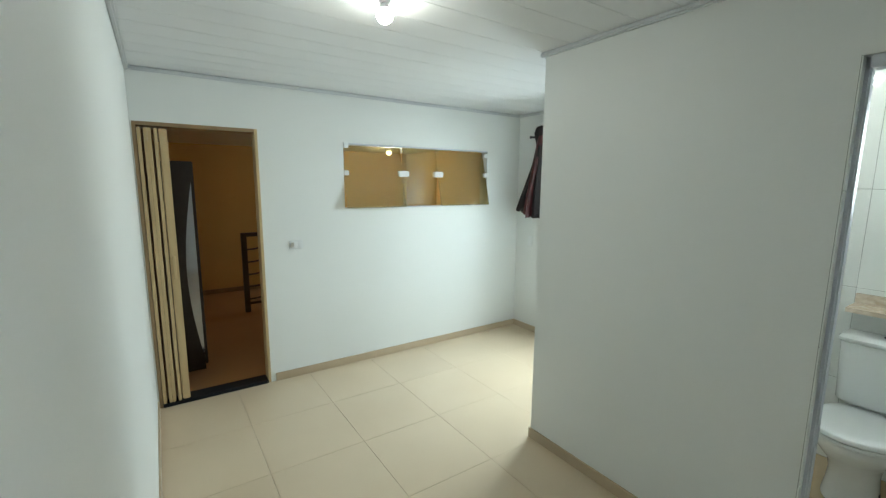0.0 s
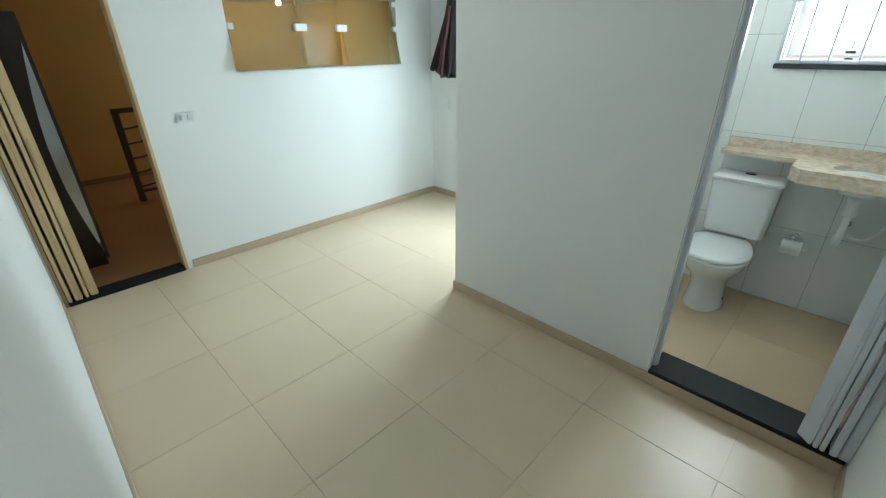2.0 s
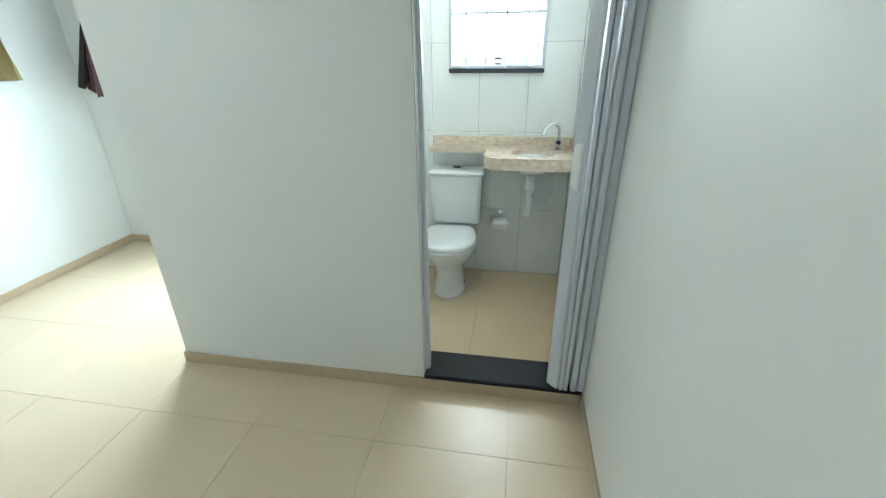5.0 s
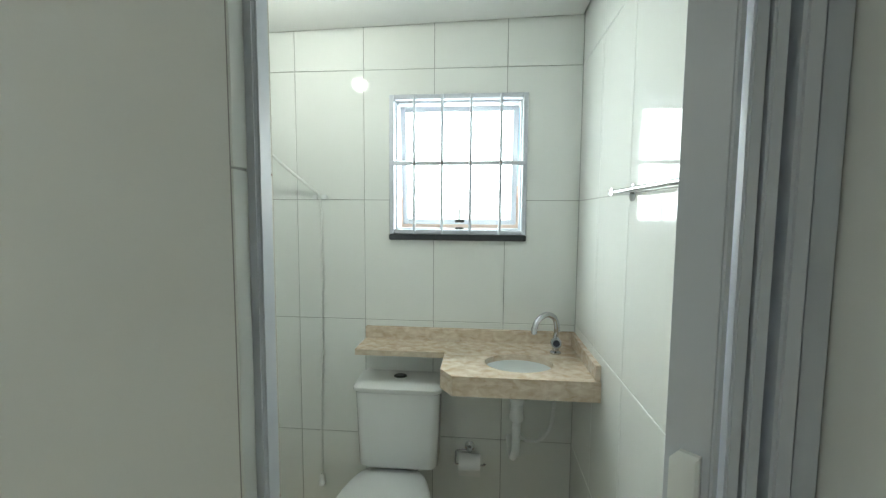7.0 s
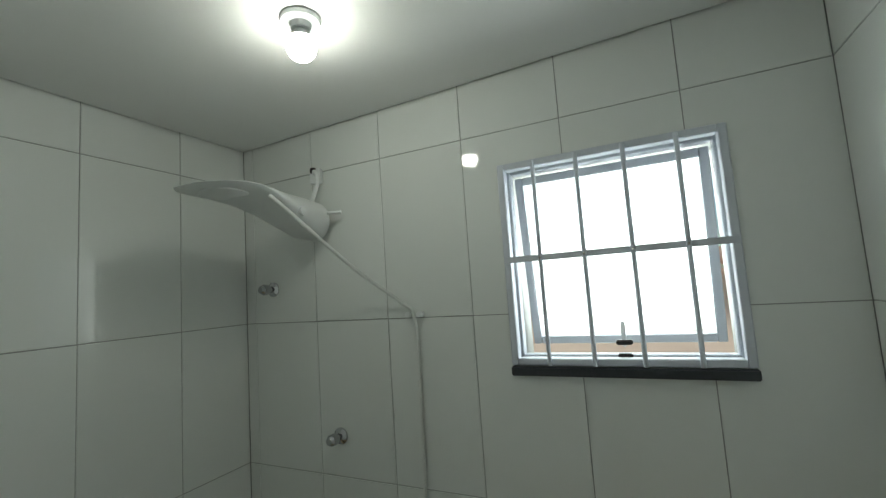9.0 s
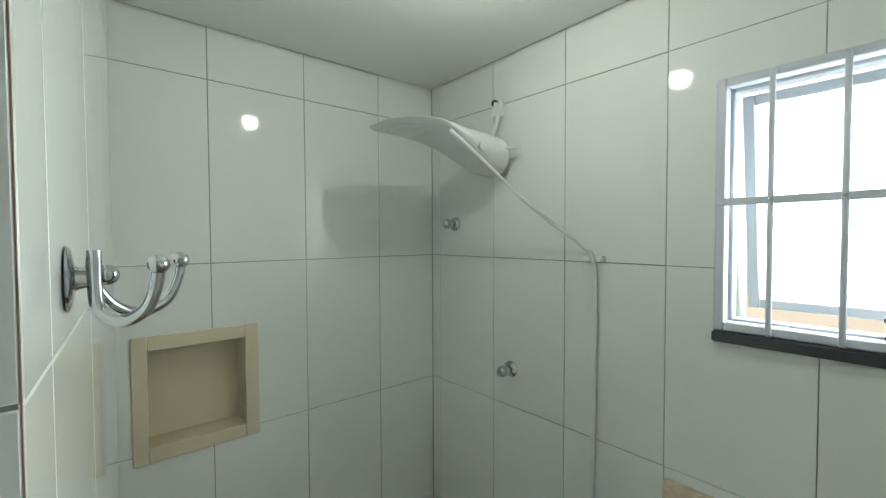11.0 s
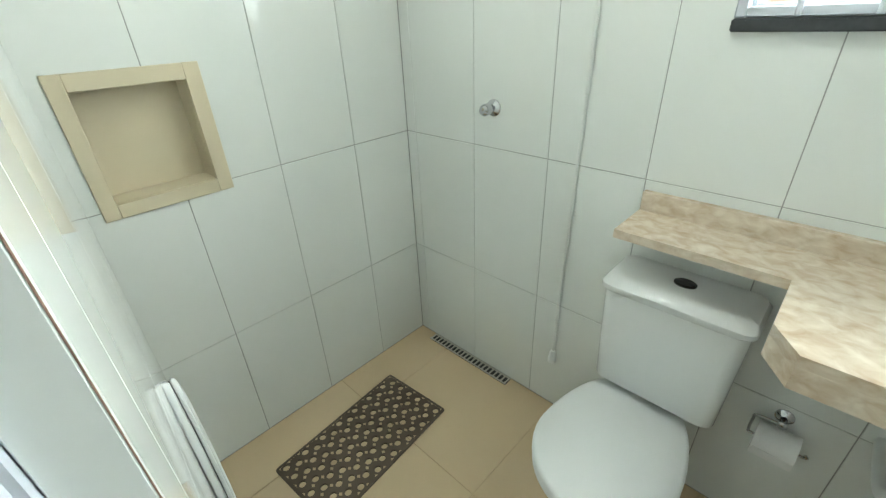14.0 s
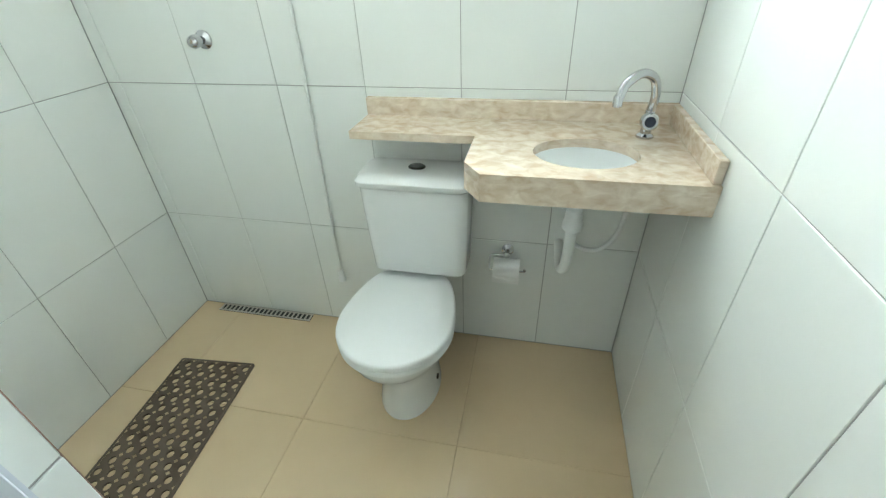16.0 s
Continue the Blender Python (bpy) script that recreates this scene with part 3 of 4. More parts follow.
tube(bm, [(SX - 0.005, 1.345, 2.262), (SX + 0.02, 1.318, 2.262), (SX + 0.045, 1.305, 2.235), (SX + 0.045, 1.30, 2.20), (SX + 0.02, 1.295, 2.135)], 0.008, 10, 6)
part("supply_cable", bm, PLASTIC, shower)
part("supply_box", soft_box((SX - 0.03, 1.345, 2.225), (SX + 0.02, 1.369, 2.285), 0.004), PLASTIC, shower, "white cable outlet with a black terminal")
part("terminal", soft_box((SX - 0.015, 1.33, 2.265), (SX + 0.005, 1.346, 2.285), 0.002), BLACK, shower)
bm = bmesh.new()
tube(bm, [(SX + 0.08, 1.31, 2.09), (SX + 0.13, 1.33, 2.09)], 0.006, 8, 3)
part("selector", bm, PLASTIC, shower)
hose = thing("shower_hose", "thin white shower hose clipped to the tiles", "hose")
bm = bmesh.new()
tube(bm, [(SX + 0.10, 1.02, 2.105), (SX + 0.135, 1.08, 2.045), (-1.31, 1.24, 1.87), (-1.19, 1.345, 1.74), (-1.15, 1.355, 1.69), (-1.143, 1.356, 1.50),
          (-1.15, 1.357, 1.0), (-1.158, 1.357, 0.6), (-1.158, 1.356, 0.33)], 0.0065, 8, 8)
part("tube", bm, CORD, hose)
bm = bmesh.new()
lathe(bm, [(0.008, 0.335), (0.013, 0.325), (0.014, 0.30), (0.017, 0.295), (0.017, 0.278), (0.008, 0.275)], Matrix.Translation((-1.158, 1.352, 0)), 14)
part("end_fitting", bm, PLASTIC, hose)
for dx in (-0.022, 0.022):
    part("clip", soft_box((-1.148 + dx - 0.012, 1.346, 1.688), (-1.148 + dx + 0.012, 1.369, 1.706), 0.003), PLASTIC, hose)


def valve(x, z):
    v = thing("shower_valve", "chrome shower valve on the tiles", "valve", "shower valves")
    turn = Matrix.Translation((x, BY1, z)) @ Matrix.Rotation(radians(90), 4, "X")
    bm = bmesh.new()
    lathe(bm, [(0.03, 0), (0.03, 0.004), (0.022, 0.01), (0.013, 0.014), (0.013, 0.03)], turn, 24)
    part("flange", bm, CHROME, v)
    bm = bmesh.new()
    lathe(bm, [(0.012, 0.029), (0.021, 0.034), (0.022, 0.055), (0.019, 0.062), (0.013, 0.07), (0.001, 0.072)], turn, 8)
    part("knob", bm, CHROME, v)


valve(-1.816, 1.823)
valve(-1.497, 1.262)

drain = thing("floor_drain", "narrow steel slotted floor drain by the wall", "drain")
part("tray", soft_box((-1.862, 1.315, BZ), (-1.362, 1.362, BZ + 0.004), 0.001, 1), BLACK, drain)
for a, b in (((-1.862, 1.315), (-1.362, 1.321)), ((-1.862, 1.356), (-1.362, 1.362))):
    part("rim", boxes(((a[0], a[1], BZ + 0.004), (b[0], b[1], BZ + 0.008))), STEEL, drain)
for i in range(22):
    x = -1.859 + i * 0.0232
    part("slat", boxes(((x, 1.321, BZ + 0.003), (x + 0.007, 1.356, BZ + 0.0075))), STEEL, drain)

# mat with holes
mat_thing = thing("shower_mat", "brown rubber shower mat with round holes", "mat")
bm = bmesh.new()
NU, NV, P, Q, R = 6, 14, 0.054, 0.0435, 0.0136
for iu in range(NU):
    for iv in range(NV):
        cx, cy = (iu - (NU - 1) / 2) * P, (iv - (NV - 1) / 2) * Q
        k = 16
        outer, inner = [], []
        for i in range(k):
            a = 2 * math.pi * i / k + math.pi / k
            ca, sa = math.cos(a), math.sin(a)
            q = 0.5 / max(abs(ca), abs(sa))
            sx = 0.0105 * (1 if iv % 2 else -1)
            outer.append((cx + P * q * ca, cy + Q * q * sa))
            inner.append((cx + sx + R * ca, cy + R * sa))
        to = [bm.verts.new((*p, 0.006)) for p in outer]
        ti = [bm.verts.new((*p, 0.006)) for p in inner]
        bi = [bm.verts.new((*p, 0.0)) for p in inner]
        for i in range(k):
            j = (i + 1) % k
            bm.faces.new((to[i], to[j], ti[j], ti[i]))
            bm.faces.new((ti[i], ti[j], bi[j], bi[i]))
bmesh.ops.remove_doubles(bm, verts=bm.verts, dist=0.0004)
MM = pose(-1.622, 0.695, BZ + 0.001, 0, 0, 4.5)
bm.transform(MM)
part("sheet", bm, RUBBER, mat_thing, smooth=False)
hw, hl = NU * P / 2, NV * Q / 2
pts = []
for cx, cy, a0 in ((hw, hl, 0), (-hw, hl, 90), (-hw, -hl, 180), (hw, -hl, 270)):
    for i in range(6):
        a = radians(a0 + i * 18)
        pts.append((cx, cy, a))
bm = bmesh.new()
outer = [(cx + 0.012 * math.cos(a), cy + 0.012 * math.sin(a)) for cx, cy, a in pts]
inner = [(cx, cy) for cx, cy, a in pts]
lo = [bm.verts.new((*p, 0)) for p in outer]
up = [bm.verts.new((*p, 0.005)) for p in outer]
inn = [bm.verts.new((*p, 0.0066)) for p in inner]
for i in range(len(pts)):
    j = (i + 1) % len(pts)
    bm.faces.new((lo[i], lo[j], up[j], up[i]))
    bm.faces.new((up[i], up[j], inn[j], inn[i]))
bmesh.ops.dissolve_degenerate(bm, dist=0.0001, edges=bm.edges)
bm.transform(MM)
part("border", bm, RUBBER, mat_thing, smooth=False)

# niche
niche = thing("wall_niche", "cream stone niche recessed in the tiles", "niche")
ny0, ny1, nz0, nz1 = 0.228, 0.587, 1.088, 1.472
iy0, iy1, iz0, iz1 = 0.268, 0.543, 1.130, 1.428
for a, b in (((ny0, nz0), (iy0, nz1)), ((iy1, nz0), (ny1, nz1)), ((iy0, nz0), (iy1, iz0)), ((iy0, iz1), (iy1, nz1))):
    part("border", soft_box((BX0 - 0.01, a[0], a[1]), (BX0 + 0.008, b[0], b[1]), 0.002, 1), CREAM, niche)
d = BX0 - 0.095
part("back", boxes(((d - 0.004, iy0, iz0), (d, iy1, iz1))), CREAM, niche)
part("shelf", boxes(((d, iy0, iz0 - 0.008), (BX0 - 0.011, iy1, iz0))), CREAM, niche)
part("top", boxes(((d, iy0, iz1), (BX0 - 0.011, iy1, iz1 + 0.008))), CREAM, niche)
part("cheek", boxes(((d, iy0 - 0.005, iz0), (BX0 - 0.011, iy0, iz1))), CREAM, niche)
part("cheek", boxes(((d, iy1, iz0), (BX0 - 0.011, iy1 + 0.002, iz1))), CREAM, niche)

# towel hook on the front wall
slope = math.degrees(math.atan2(FY1 - FY0, BX0 - DX0))


def front(x):
    return FY0 + (FY1 - FY0) * (x - DX0) / (BX0 - DX0)


hx, hz = -0.915, 1.735
hy = front(hx)
hook = thing("towel_hook", "chrome double towel hook with ball ends", "hook")
bm = bmesh.new()
lathe(bm, [(0.028, 0), (0.028, 0.002), (0.024, 0.004), (0.011, 0.006), (0.009, 0.010), (0.009, 0.016)], Matrix.Translation((hx, hy, hz)) @ Matrix.Rotation(radians(-90), 4, "X"), 28)
part("flange", bm, CHROME, hook)
for dx, out in ((-0.034, 1.22), (0.030, 0.86)):
    bm = bmesh.new()
    p = [(hx + dx * 0.25, hy + 0.019, hz + 0.024), (hx + dx * 0.28, hy + 0.019, hz - 0.004), (hx + dx * 0.4, hy + 0.025 * out, hz - 0.026), (hx + dx * 0.65, hy + 0.042 * out, hz - 0.037),
         (hx + dx * 0.9, hy + 0.061 * out, hz - 0.028), (hx + dx, hy + 0.070 * out, hz - 0.006), (hx + dx * 1.02, hy + 0.072 * out, hz + 0.011)]
    tube(bm, p, 0.0056, 12, 6)
    ball(bm, p[-1], 0.009, 18)
    part("prong", bm, CHROME, hook)
bm = bmesh.new()
ball(bm, (hx, hy + 0.028, hz + 0.002), 0.009, 18)
part("knob", bm, CHROME, hook)

dispenser = thing("wall_dispenser", "slim white plastic dispenser on the front wall", "dispenser")
dcx, dz0 = -1.36, 0.50
dy = front(dcx) + 0.003


def shell(y0, y1, scale, taper):
    """A tall bevelled casing, rounded at the top and narrowing to the foot."""
    outline = [(-0.030, 0.0), (0.030, 0.0), (0.052, 0.06), (0.066, 0.14), (0.062, 0.30), (0.044, 0.39), (0.020, 0.445), (0.0, 0.455), (-0.020, 0.445), (-0.044, 0.39),
               (-0.062, 0.30), (-0.066, 0.14), (-0.052, 0.06)]
    bm = bmesh.new()
    rings(bm, [[(dcx + x * k * scale, dy + y, dz0 + 0.23 + (z - 0.23) * k * scale) for x, z in outline] for y, k in ((y0, 1.0), ((y0 + 2 * y1) / 3, 1.0), (y1, taper))])
    return soften(bm, 0.003, 2, 0.9)


part("back_shell", shell(-0.006, 0.010, 1.0, 0.99), PLASTIC, dispenser)
part("seam", shell(0.0101, 0.0112, 0.985, 1.0), BLACK, dispenser, "dark seam")
part("front_cover", shell(0.0113, 0.026, 1.0, 0.86), PLASTIC, dispenser)
part("latch", soft_box((dcx + 0.050, dy + 0.006, dz0 + 0.075), (dcx + 0.062, dy + 0.017, dz0 + 0.10), 0.002), BLACK, dispenser, "small black latch")
bm = bmesh.new()
tube(bm, [(dcx, dy + 0.008, dz0 + 0.004), (dcx + 0.002, dy + 0.007, 0.22), (dcx, dy + 0.006, BZ + 0.001)], 0.004, 8, 5)
part("cord", bm, CORD, dispenser, "thin white cord to the floor")

rod = thing("towel_rail", "chrome towel rail on the bathroom wall", "towel rail")
bm = bmesh.new()
tube(bm, [(BX1 - 0.055, 0.715, 1.687), (BX1 - 0.055, 0.45, 1.687), (BX1 - 0.055, 0.18, 1.687)], 0.0065, 12, 3)
part("bar", bm, CHROME, rod)
for y in (0.678, 0.22):
    bm = bmesh.new()
    lathe(bm, [(0.026, 0), (0.026, 0.004), (0.016, 0.008), (0.009, 0.012), (0.009, 0.055), (0.012, 0.062), (0.001, 0.064)], Matrix.Translation((BX1, y, 1.687)) @ Matrix.Rotation(radians(-90), 4, "Y"), 20)
    part("mount", bm, CHROME, rod)

# ---- counter ----
counter = thing("vanity_counter", "beige marble vanity counter with a narrow shelf", "counter")
CZ = 1.03
bm = bmesh.new()
outline = [(-0.932, 1.348), (-0.932, 1.178), (-0.537, 1.178), (-0.537, 0.985), (-0.487, 0.915), (0.044, 0.915), (0.044, 1.348)]
bcx, bcy, brx, bry = -0.232, 1.085, 0.135, 0.105
hole = [(bcx + brx * math.cos(2 * math.pi * i / 40), bcy + bry * math.sin(2 * math.pi * i / 40)) for i in range(40)]
edges = []
for loop in (outline, hole):
    vs = [bm.verts.new((x, y, CZ)) for x, y in loop]
    edges += [bm.edges.new((vs[i], vs[(i + 1) % len(vs)])) for i in range(len(vs))]
bmesh.ops.triangle_fill(bm, use_beauty=True, use_dissolve=False, edges=edges)
ext = bmesh.ops.extrude_face_region(bm, geom=list(bm.faces))
bmesh.ops.translate(bm, verts=[v for v in ext["geom"] if isinstance(v, bmesh.types.BMVert)], vec=(0, 0, -0.025))
part("slab", bm, MARBLE, counter)
for pts in ([(-0.487, 0.915), (0.044, 0.915), (0.044, 0.935), (-0.478, 0.935)], [(-0.537, 0.985), (-0.487, 0.915), (-0.478, 0.935), (-0.517, 0.99)],
            [(-0.537, 0.986), (-0.517, 0.99), (-0.517, 1.348), (-0.537, 1.348)]):
    bm = bmesh.new()
    prism(bm, pts, 0.955, CZ - 0.0252)
    part("apron", bm, MARBLE, counter)
part("backsplash", soft_box((-0.932, 1.349, CZ - 0.02), (0.044, 1.3695, 1.087), 0.002, 1), MARBLE, counter)
part("side_splash", soft_box((0.024, 0.925, CZ + 0.0005), (0.0445, 1.348, 1.087), 0.002, 1), MARBLE, counter)
basin = thing("wash_basin", "white oval ceramic basin set under the counter", "basin")
bm = bmesh.new()
loops = []
for f, z in ((1.06, CZ - 0.026), (1.0, CZ - 0.026), (0.97, CZ - 0.05), (0.86, CZ - 0.09), (0.62, CZ - 0.125), (0.25, CZ - 0.138), (0.10, CZ - 0.14)):
    loops.append([(bcx + brx * f * math.cos(2 * math.pi * i / 40), bcy + bry * f * math.sin(2 * math.pi * i / 40), z) for i in range(40)])
rings(bm, loops, False)
part("bowl", bm, CERAMIC, basin)
bm = bmesh.new()
lathe(bm, [(0.02, CZ - 0.139), (0.02, CZ - 0.136), (0.012, CZ - 0.135), (0.001, CZ - 0.137)], Matrix.Translation((bcx, bcy, 0)), 18)
part("waste", bm, CHROME, basin)

faucet = thing("faucet", "chrome gooseneck basin tap with round knob", "faucet")
fx, fy = -0.065, 1.225
bm = bmesh.new()
lathe(bm, [(0.024, CZ), (0.024, CZ + 0.006), (0.015, CZ + 0.012), (0.013, CZ + 0.07), (0.010, CZ + 0.08)], Matrix.Translation((fx, fy, 0)), 20)
part("base", bm, CHROME, faucet)
bm = bmesh.new()
tube(bm, [(fx, fy, CZ + 0.07), (fx + 0.003, fy - 0.002, CZ + 0.115), (fx - 0.012, fy - 0.012, CZ + 0.158), (fx - 0.05, fy - 0.04, CZ + 0.175), (fx - 0.088, fy - 0.07, CZ + 0.155), (fx - 0.10, fy - 0.08, CZ + 0.125)], 0.012, 14, 7)
part("spout", bm, CHROME, faucet)
bm = bmesh.new()
lathe(bm, [(0.010, CZ + 0.132), (0.0125, CZ + 0.128), (0.0125, CZ + 0.104), (0.007, CZ + 0.102)], Matrix.Translation((fx - 0.102, fy - 0.081, 0)), 14)
part("aerator", bm, CHROME, faucet)
bm = bmesh.new()
kt = Matrix.Translation((fx - 0.005, fy - 0.012, CZ + 0.048)) @ Matrix.Rotation(radians(78), 4, "X")
lathe(bm, [(0.012, 0.0), (0.022, 0.008), (0.024, 0.03), (0.020, 0.036)], kt, 18)
knob = part("knob", bm, CHROME, faucet)
bm = bmesh.new()
lathe(bm, [(0.0142, 0.0362), (0.0138, 0.0385), (0.001, 0.039)], kt, 18)
part("cap", bm, NAVY, knob, "dark navy cap")

trap = thing("basin_trap", "white plastic basin waste pipe", "pipe")
bm = bmesh.new()
lathe(bm, [(0.016, 0.80), (0.016, 0.9), (0.022, 0.902), (0.022, 0.93)], Matrix.Translation((bcx, 1.12, 0)), 18)
part("tailpiece", bm, PLASTIC, trap)
bm = bmesh.new()
lathe(bm, [(0.026, 0.775), (0.03, 0.78), (0.03, 0.80), (0.026, 0.81), (0.024, 0.845), (0.029, 0.85), (0.029, 0.875), (0.024, 0.88)], Matrix.Translation((bcx, 1.12, 0)), 12)
part("nut", bm, PLASTIC, trap)
bm = bmesh.new()
tube(bm, [(bcx, 1.12, 0.785), (bcx, 1.122, 0.69), (bcx - 0.003, 1.136, 0.625), (bcx - 0.01, 1.20, 0.575), (bcx - 0.01, 1.37, 0.565)], 0.0165, 14, 6)
part("bend", bm, PLASTIC, trap)
supply = thing("supply_hose", "white flexible supply hose below the basin", "hose")
bm = bmesh.new()
tube(bm, [(-0.065, 1.225, 1.0), (-0.06, 1.23, 0.88), (-0.07, 1.25, 0.70), (-0.12, 1.27, 0.61), (-0.19, 1.31, 0.60), (-0.215, 1.365, 0.655)], 0.008, 10, 7)
part("tube", bm, PLASTIC, supply)
bm = bmesh.new()
lathe(bm, [(0.018, 0), (0.018, 0.006), (0.011, 0.01), (0.011, 0.035)], Matrix.Translation((-0.215, BY1, 0.66)) @ Matrix.Rotation(radians(90), 4, "X"), 16)
part("angle_valve", bm, CHROME, supply)

holder = thing("paper_holder", "chrome toilet paper holder on the tiles", "paper holder")
bm = bmesh.new()
lathe(bm, [(0.024, 0), (0.024, 0.004), (0.016, 0.01), (0.009, 0.014), (0.009, 0.04), (0.013, 0.045), (0.001, 0.05)], Matrix.Translation((-0.43, BY1, 0.512)) @ Matrix.Rotation(radians(90), 4, "X"), 20)
part("flange", bm, CHROME, holder)
bm = bmesh.new()
tube(bm, [(-0.43, 1.33, 0.512), (-0.488, 1.33, 0.508), (-0.494, 1.328, 0.49), (-0.494, 1.315, 0.457), (-0.48, 1.312, 0.452), (-0.365, 1.312, 0.452), (-0.362, 1.312, 0.462)], 0.004, 8, 5)
part("arm", bm, CHROME, holder)
roll = thing("toilet_paper", "white toilet paper roll on its holder", "toilet paper")
bm = bmesh.new()
lathe(bm, [(0.012, -0.05), (0.046, -0.05), (0.047, -0.048), (0.047, 0.048), (0.046, 0.05), (0.012, 0.05)], Matrix.Translation((-0.428, 1.312, 0.452)) @ Matrix.Rotation(radians(90), 4, "Y"), 28)
part("roll", bm, PAPER, roll)
bm = bmesh.new()
box(bm, (-0.478, 1.2635, 0.425), (-0.378, 1.2645, 0.452))
part("sheet", bm, PAPER, roll)

# ---- toilet ----
toilet = thing("toilet", "white ceramic close-coupled toilet with closed lid", "toilet")
TX = -0.772


def oval(cx, y0, y1, w, z, k=36, sq=2.0, flat=0.0):
    """An egg-shaped loop: round towards the front (y0), squarer at the back (y1)."""
    out = []
    cy, ry = (y0 + y1) / 2, (y1 - y0) / 2
    for i in range(k):
        a = 2 * math.pi * i / k
        ca, sa = math.cos(a), math.sin(a)
        e = 2 / sq if sa <= 0 else 2 / (sq + flat)
        out.append((cx + w * math.copysign(abs(ca) ** e, ca), cy + ry * math.copysign(abs(sa) ** e, sa), z))
    return out


def lid_loop(f, z, y0=0.757, y1=1.240, w=0.200, back=0.098, k=18):
    """A lid's outline: straight at the back, widest before the middle, round in front; f shrinks it."""
    cy = y0 + 0.44 * (y1 - y0)
    right = [(w * math.sin(a), cy - (cy - y0) * math.cos(a)) for a in (0.5 * math.pi * i / k for i in range(1, k + 1))]
    for i in range(1, k // 2 + 1):
        t = i / (k // 2)
        right.append((w + (back - w) * (1 - math.cos(0.5 * math.pi * t)) ** 0.85, cy + (y1 - cy) * math.sin(0.5 * math.pi * min(t, 1)) ** 1.0))
    pts = [(0.0, y0)] + right + [(-x, y) for x, y in reversed(right)]
    return [(TX + x * f, cy + (y - cy) * f, z) for x, y in pts]


bm = bmesh.new()
rings(bm, [oval(TX, 0.880, 1.235, 0.118, BZ), oval(TX, 0.880, 1.235, 0.117, BZ + 0.012), oval(TX, 0.892, 1.235, 0.108, BZ + 0.07), oval(TX, 0.902, 1.235, 0.102, BZ + 0.15),
           oval(TX, 0.880, 1.235, 0.114, BZ + 0.22), oval(TX, 0.825, 1.235, 0.150, BZ + 0.28), oval(TX, 0.782, 1.24, 0.180, BZ + 0.335), oval(TX, 0.770, 1.245, 0.187, BZ + 0.37), oval(TX, 0.770, 1.245, 0.187, BZ + 0.385)])
part("bowl", bm, CERAMIC, toilet)
bm = bmesh.new()
rings(bm, [lid_loop(0.965, BZ + 0.387), lid_loop(0.99, BZ + 0.392), lid_loop(0.99, BZ + 0.404), lid_loop(0.975, BZ + 0.409)])
part("seat", bm, PLASTIC, toilet)
bm = bmesh.new()
rings(bm, [lid_loop(0.975, BZ + 0.4125), lid_loop(1.0, BZ + 0.418), lid_loop(1.0, BZ + 0.430), lid_loop(0.985, BZ + 0.437), lid_loop(0.95, BZ + 0.4415),
           lid_loop(0.7, BZ + 0.447), lid_loop(0.3, BZ + 0.450)])
part("lid", bm, PLASTIC, toilet, "closed white plastic lid")
TKX = -0.748
part("rear_deck", soft_box((TX - 0.10, 1.2455, BZ + 0.30), (TX + 0.10, 1.34, BZ + 0.463), 0.02, 3), CERAMIC, toilet)
for dx in (-0.07, 0.07):
    part("hinge", soft_box((TX + dx - 0.016, 1.225, BZ + 0.386), (TX + dx + 0.016, 1.245, BZ + 0.42), 0.005), PLASTIC, toilet)


def rounded(cx, cy, w, d, z, r, k=6):
    out = []
    for sx, sy, a0 in ((1, 1, 0), (-1, 1, 90), (-1, -1, 180), (1, -1, 270)):
        for i in range(k):
            a = radians(a0 + 90 * i / (k - 1))
            out.append((cx + sx * (w - r) + r * math.cos(a), cy + sy * (d - r) + r * math.sin(a), z))
    return out


bm = bmesh.new()
rings(bm, [rounded(TKX, 1.275, 0.168, 0.075, 0.482, 0.03), rounded(TKX, 1.272, 0.177, 0.085, 0.497, 0.035), rounded(TKX, 1.27, 0.182, 0.09, 0.65, 0.035), rounded(TKX, 1.268, 0.188, 0.093, 0.835, 0.035)])
part("tank", bm, CERAMIC, toilet)
bm = bmesh.new()
rings(bm, [rounded(TKX, 1.267, 0.19, 0.095, 0.837, 0.035), rounded(TKX, 1.266, 0.198, 0.10, 0.845, 0.035), rounded(TKX, 1.266, 0.198, 0.10, 0.86, 0.035), rounded(TKX, 1.268, 0.188, 0.09, 0.874, 0.035), rounded(TKX, 1.27, 0.15, 0.06, 0.879, 0.03)])
part("tank_lid", bm, CERAMIC, toilet)
bm = bmesh.new()
lathe(bm, [(0.030, 0.877), (0.030, 0.883), (0.026, 0.886), (0.001, 0.886)], Matrix.Translation((TKX, 1.275, 0)) @ Matrix.Diagonal((1, 0.75, 1, 1)), 24)
part("flush_button", bm, DARKCHROME, toilet, "dark chrome flush button")
bm = bmesh.new()
lathe(bm, [(0.012, 0), (0.012, 0.006), (0.001, 0.008)], Matrix.Translation((TX + 0.108, 1.06, BZ + 0.06)) @ Matrix.Rotation(radians(90), 4, "Y"), 12)
part("bolt_cap", bm, BLACK, toilet)

# ---- floors and wall tiles ----
meshes = {}


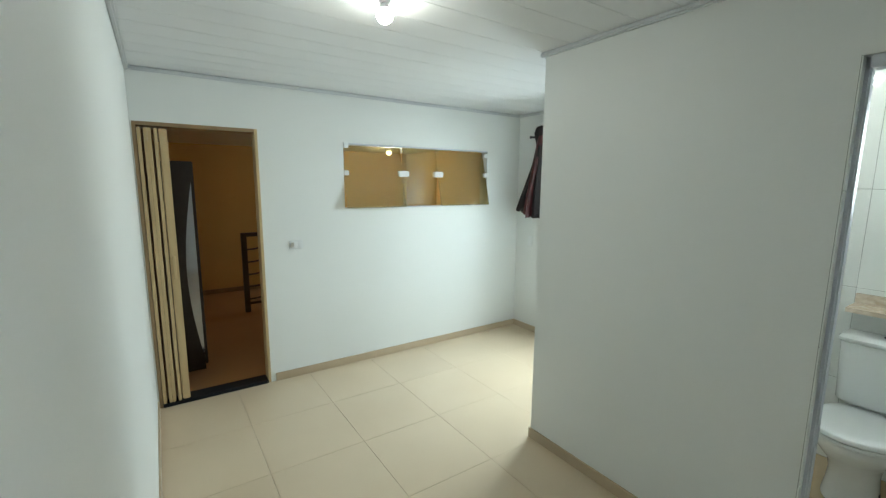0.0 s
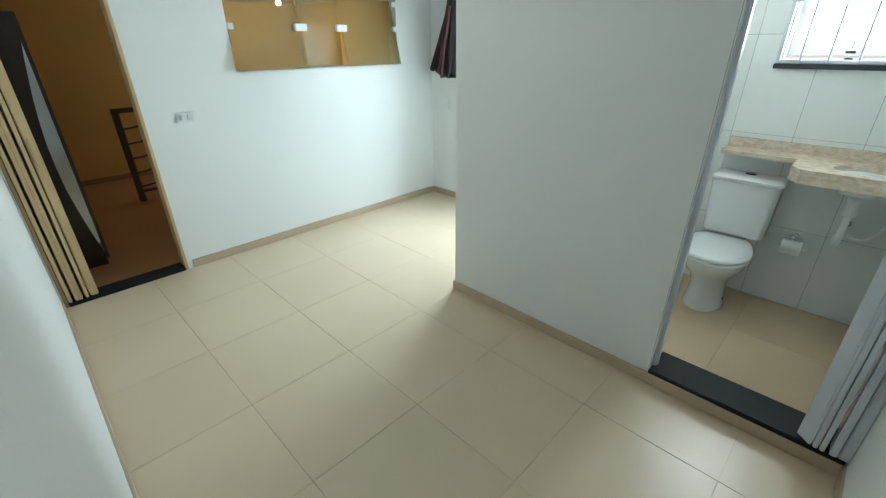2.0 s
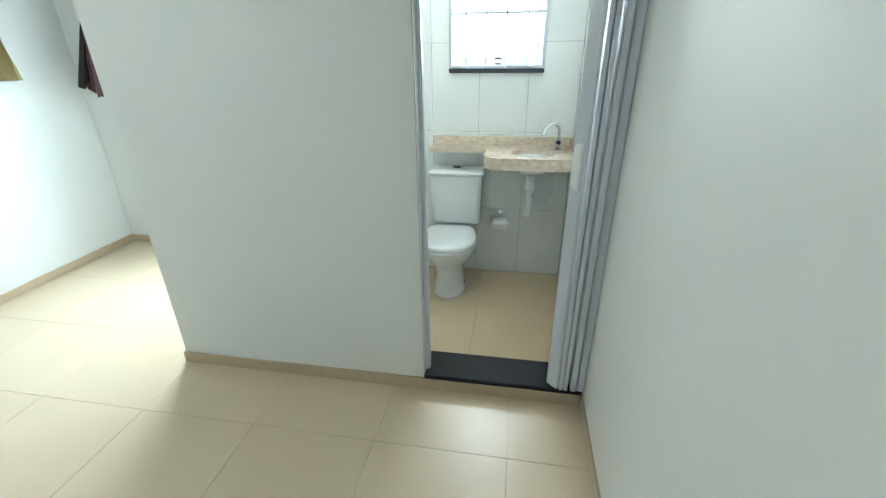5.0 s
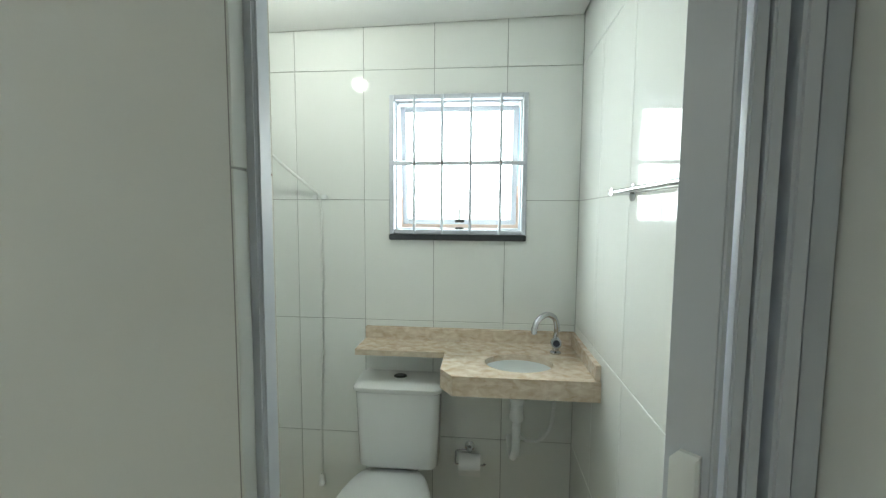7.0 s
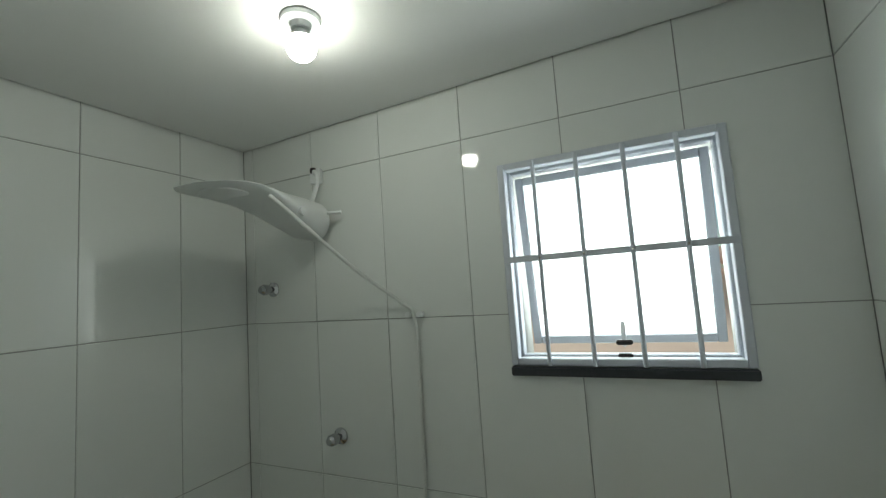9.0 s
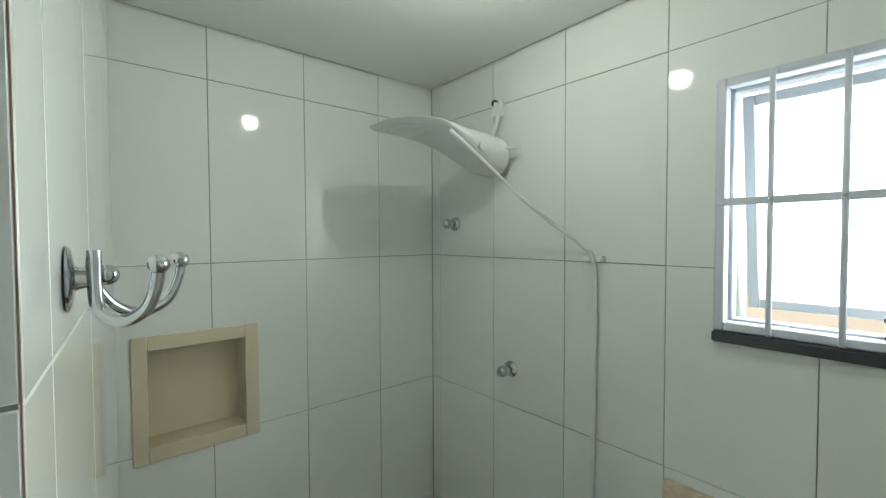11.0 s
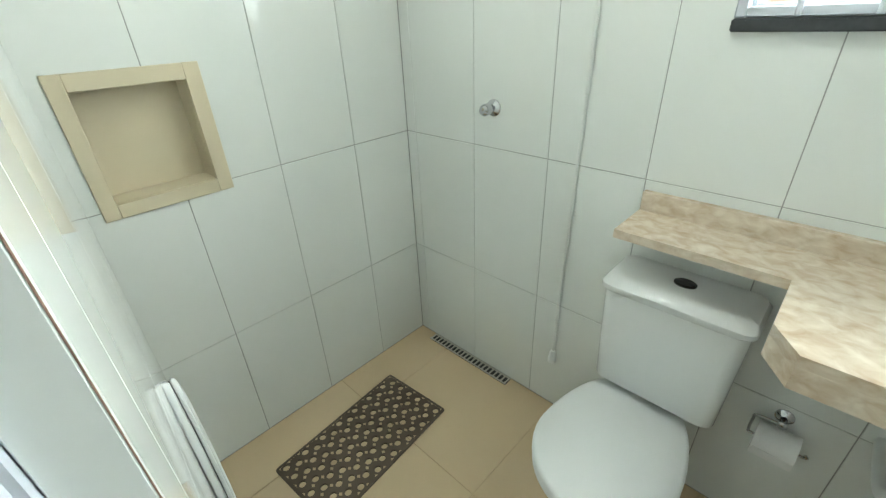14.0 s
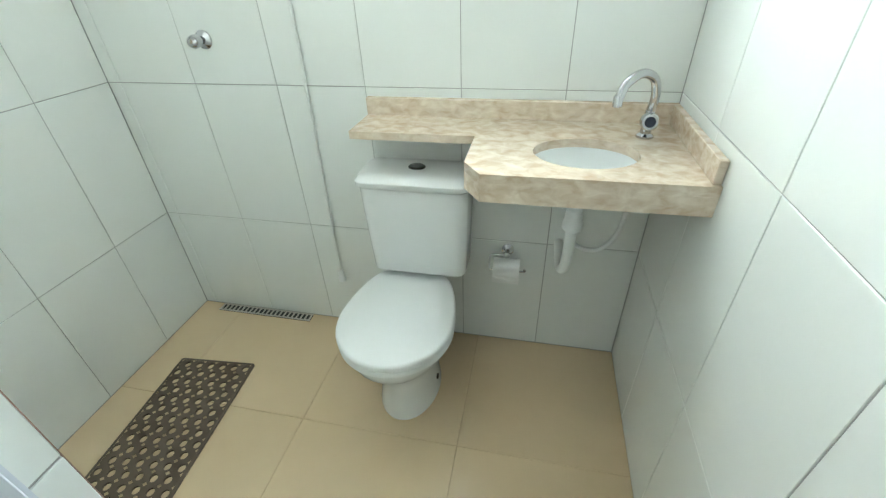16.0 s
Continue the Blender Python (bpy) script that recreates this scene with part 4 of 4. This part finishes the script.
def slab(size, material, gap, key):
    """Shared mesh of a piece with bevelled upper edges; its corner is the origin, its face looks to +z."""
    k = (round(size[0], 4), round(size[1], 4), round(size[2], 4), key)
    if k not in meshes:
        w, h, t = size
        b, g2 = 0.0012, gap / 2
        bm = bmesh.new()
        rings(bm, [[(g2, g2, 0), (w - g2, g2, 0), (w - g2, h - g2, 0), (g2, h - g2, 0)],
                   [(g2, g2, t - b), (w - g2, g2, t - b), (w - g2, h - g2, t - b), (g2, h - g2, t - b)],
                   [(g2 + b, g2 + b, t), (w - g2 - b, g2 + b, t), (w - g2 - b, h - g2 - b, t), (g2 + b, h - g2 - b, t)]])
        meshes[k] = mesh_of("tile", bm, material, False)
    return meshes[k]


def lay(parent, us, vs, m, t, material, gap, holes=(), key="wall"):
    """Lays tiles on a plane: lines us and vs, m from the plane's axes to the world, holes as (u0, v0, u1, v1)."""
    for u0, u1 in zip(us, us[1:]):
        for v0, v1 in zip(vs, vs[1:]):
            hit = [h for h in holes if h[0] < u1 - 1e-4 and h[2] > u0 + 1e-4 and h[1] < v1 - 1e-4 and h[3] > v0 + 1e-4]
            if not hit:
                ob = new("tile", slab((u1 - u0, v1 - v0, t), material, gap, key))
                ob.parent, ob.matrix_basis = parent, m @ Matrix.Translation((u0, v0, 0))
                continue
            g2 = gap / 2
            a0, b0, a1, b1 = u0 + g2, v0 + g2, u1 - g2, v1 - g2
            h = hit[0]
            c0, d0, c1, d1 = max(a0, h[0]), max(b0, h[1]), min(a1, h[2]), min(b1, h[3])
            bm = bmesh.new()
            for p, q, r, s2 in ((a0, b0, a1, d0), (a0, d1, a1, b1), (a0, d0, c0, d1), (c1, d0, a1, d1)):
                if r - p > 1e-3 and s2 - q > 1e-3:
                    box(bm, (p, q, 0), (r, s2, t))
            if len(bm.verts):
                ob = new("tile", mesh_of("tile", bm, material, False))
                ob.parent, ob.matrix_basis = parent, m
            else:
                bm.free()


def lines(lo, hi, start, step):
    k = math.ceil((lo - start) / step + 0.02)
    out = [lo]
    while start + k * step < hi - 0.012:
        if start + k * step > lo + 0.012:
            out.append(start + k * step)
        k += 1
    return out + [hi]


ROWS = [BZ, 0.549, 1.116, 1.685, 2.275, BH + 0.03]
axes = lambda o, u, v: Matrix(((u[0], v[0], Vector(u).cross(Vector(v))[0], o[0]), (u[1], v[1], Vector(u).cross(Vector(v))[1], o[1]),
                               (u[2], v[2], Vector(u).cross(Vector(v))[2], o[2]), (0, 0, 0, 1)))
floor = solid("floor", boxes(((XF - 0.12, YL, -0.1), (XR, YA, -0.009))), FGROUT, "beige porcelain tiled bedroom floor", "floor")
lay(floor, lines(XF, XR, -0.30, 0.605), lines(YL, YA, -0.375, 0.59), axes((0, 0, -0.009), (1, 0, 0), (0, 1, 0)), 0.009, FLOOR, 0.0015,
    [(-2.15, 0.0, XR, YA)], "floor")
floor_bath = solid("floor_bath", boxes(((BX0 - TH, 0.19, -0.1), (BX1 + TH, BY1 + TH, BZ - 0.009))), FGROUT, "beige porcelain tiled bathroom floor", "floor")
lay(floor_bath, lines(BX0, BX1, -1.14, 0.6), lines(0.19, BY1, 0.817, 0.6), axes((0, 0, BZ - 0.009), (1, 0, 0), (0, 1, 0)), 0.009, FLOOR_BATH, 0.001, (), "bath floor")
lay(wall_back, lines(BX0, BX1, BX1, 0.3275), ROWS, axes((0, BY1 + TH, 0), (1, 0, 0), (0, 0, 1)), TH, TILE, 0.0028,
    [(WX0, WZ0, WX1, WZ1)])
lay(wall_bath_right, lines(-BY1, -0.0, -1.04, 0.33), ROWS, axes((BX1 + TH, 0, 0), (0, -1, 0), (0, 0, 1)), TH, TILE, 0.0028)
lay(wall_partition, lines(0.19, BY1, 1.083, 0.319), ROWS, axes((BX0 - TH, 0, 0), (0, 1, 0), (0, 0, 1)), TH, TILE, 0.0028, [(ny0 + 0.01, nz0 + 0.01, ny1 - 0.01, nz1 - 0.01)])
grout_left = solid("wall_partition_grout", boxes(((BX0 - TH - 0.002, 0.19, 0.0), (BX0 - 0.003, ny0 + 0.01, 2.6)), ((BX0 - TH - 0.002, ny1 - 0.01, 0.0), (BX0 - 0.003, BY1, 2.6)),
    ((BX0 - TH - 0.002, ny0 + 0.01, 0.0), (BX0 - 0.003, ny1 - 0.01, nz0 + 0.01)), ((BX0 - TH - 0.002, ny0 + 0.01, nz1 - 0.01), (BX0 - 0.003, ny1 - 0.01, 2.6))), GROUT, "grey grout bed of the tiles", "wall")
du = Vector((DX0 - BX0, FY0 - FY1, 0))
L = du.length
lay(wall_front, lines(0.0, L, L - 0.16, 0.3275), ROWS, axes((BX0, FY1 - TH, 0), tuple(-du.normalized()), (0, 0, 1)) @ Matrix.Translation((-L, 0, 0)), TH, TILE, 0.0008)
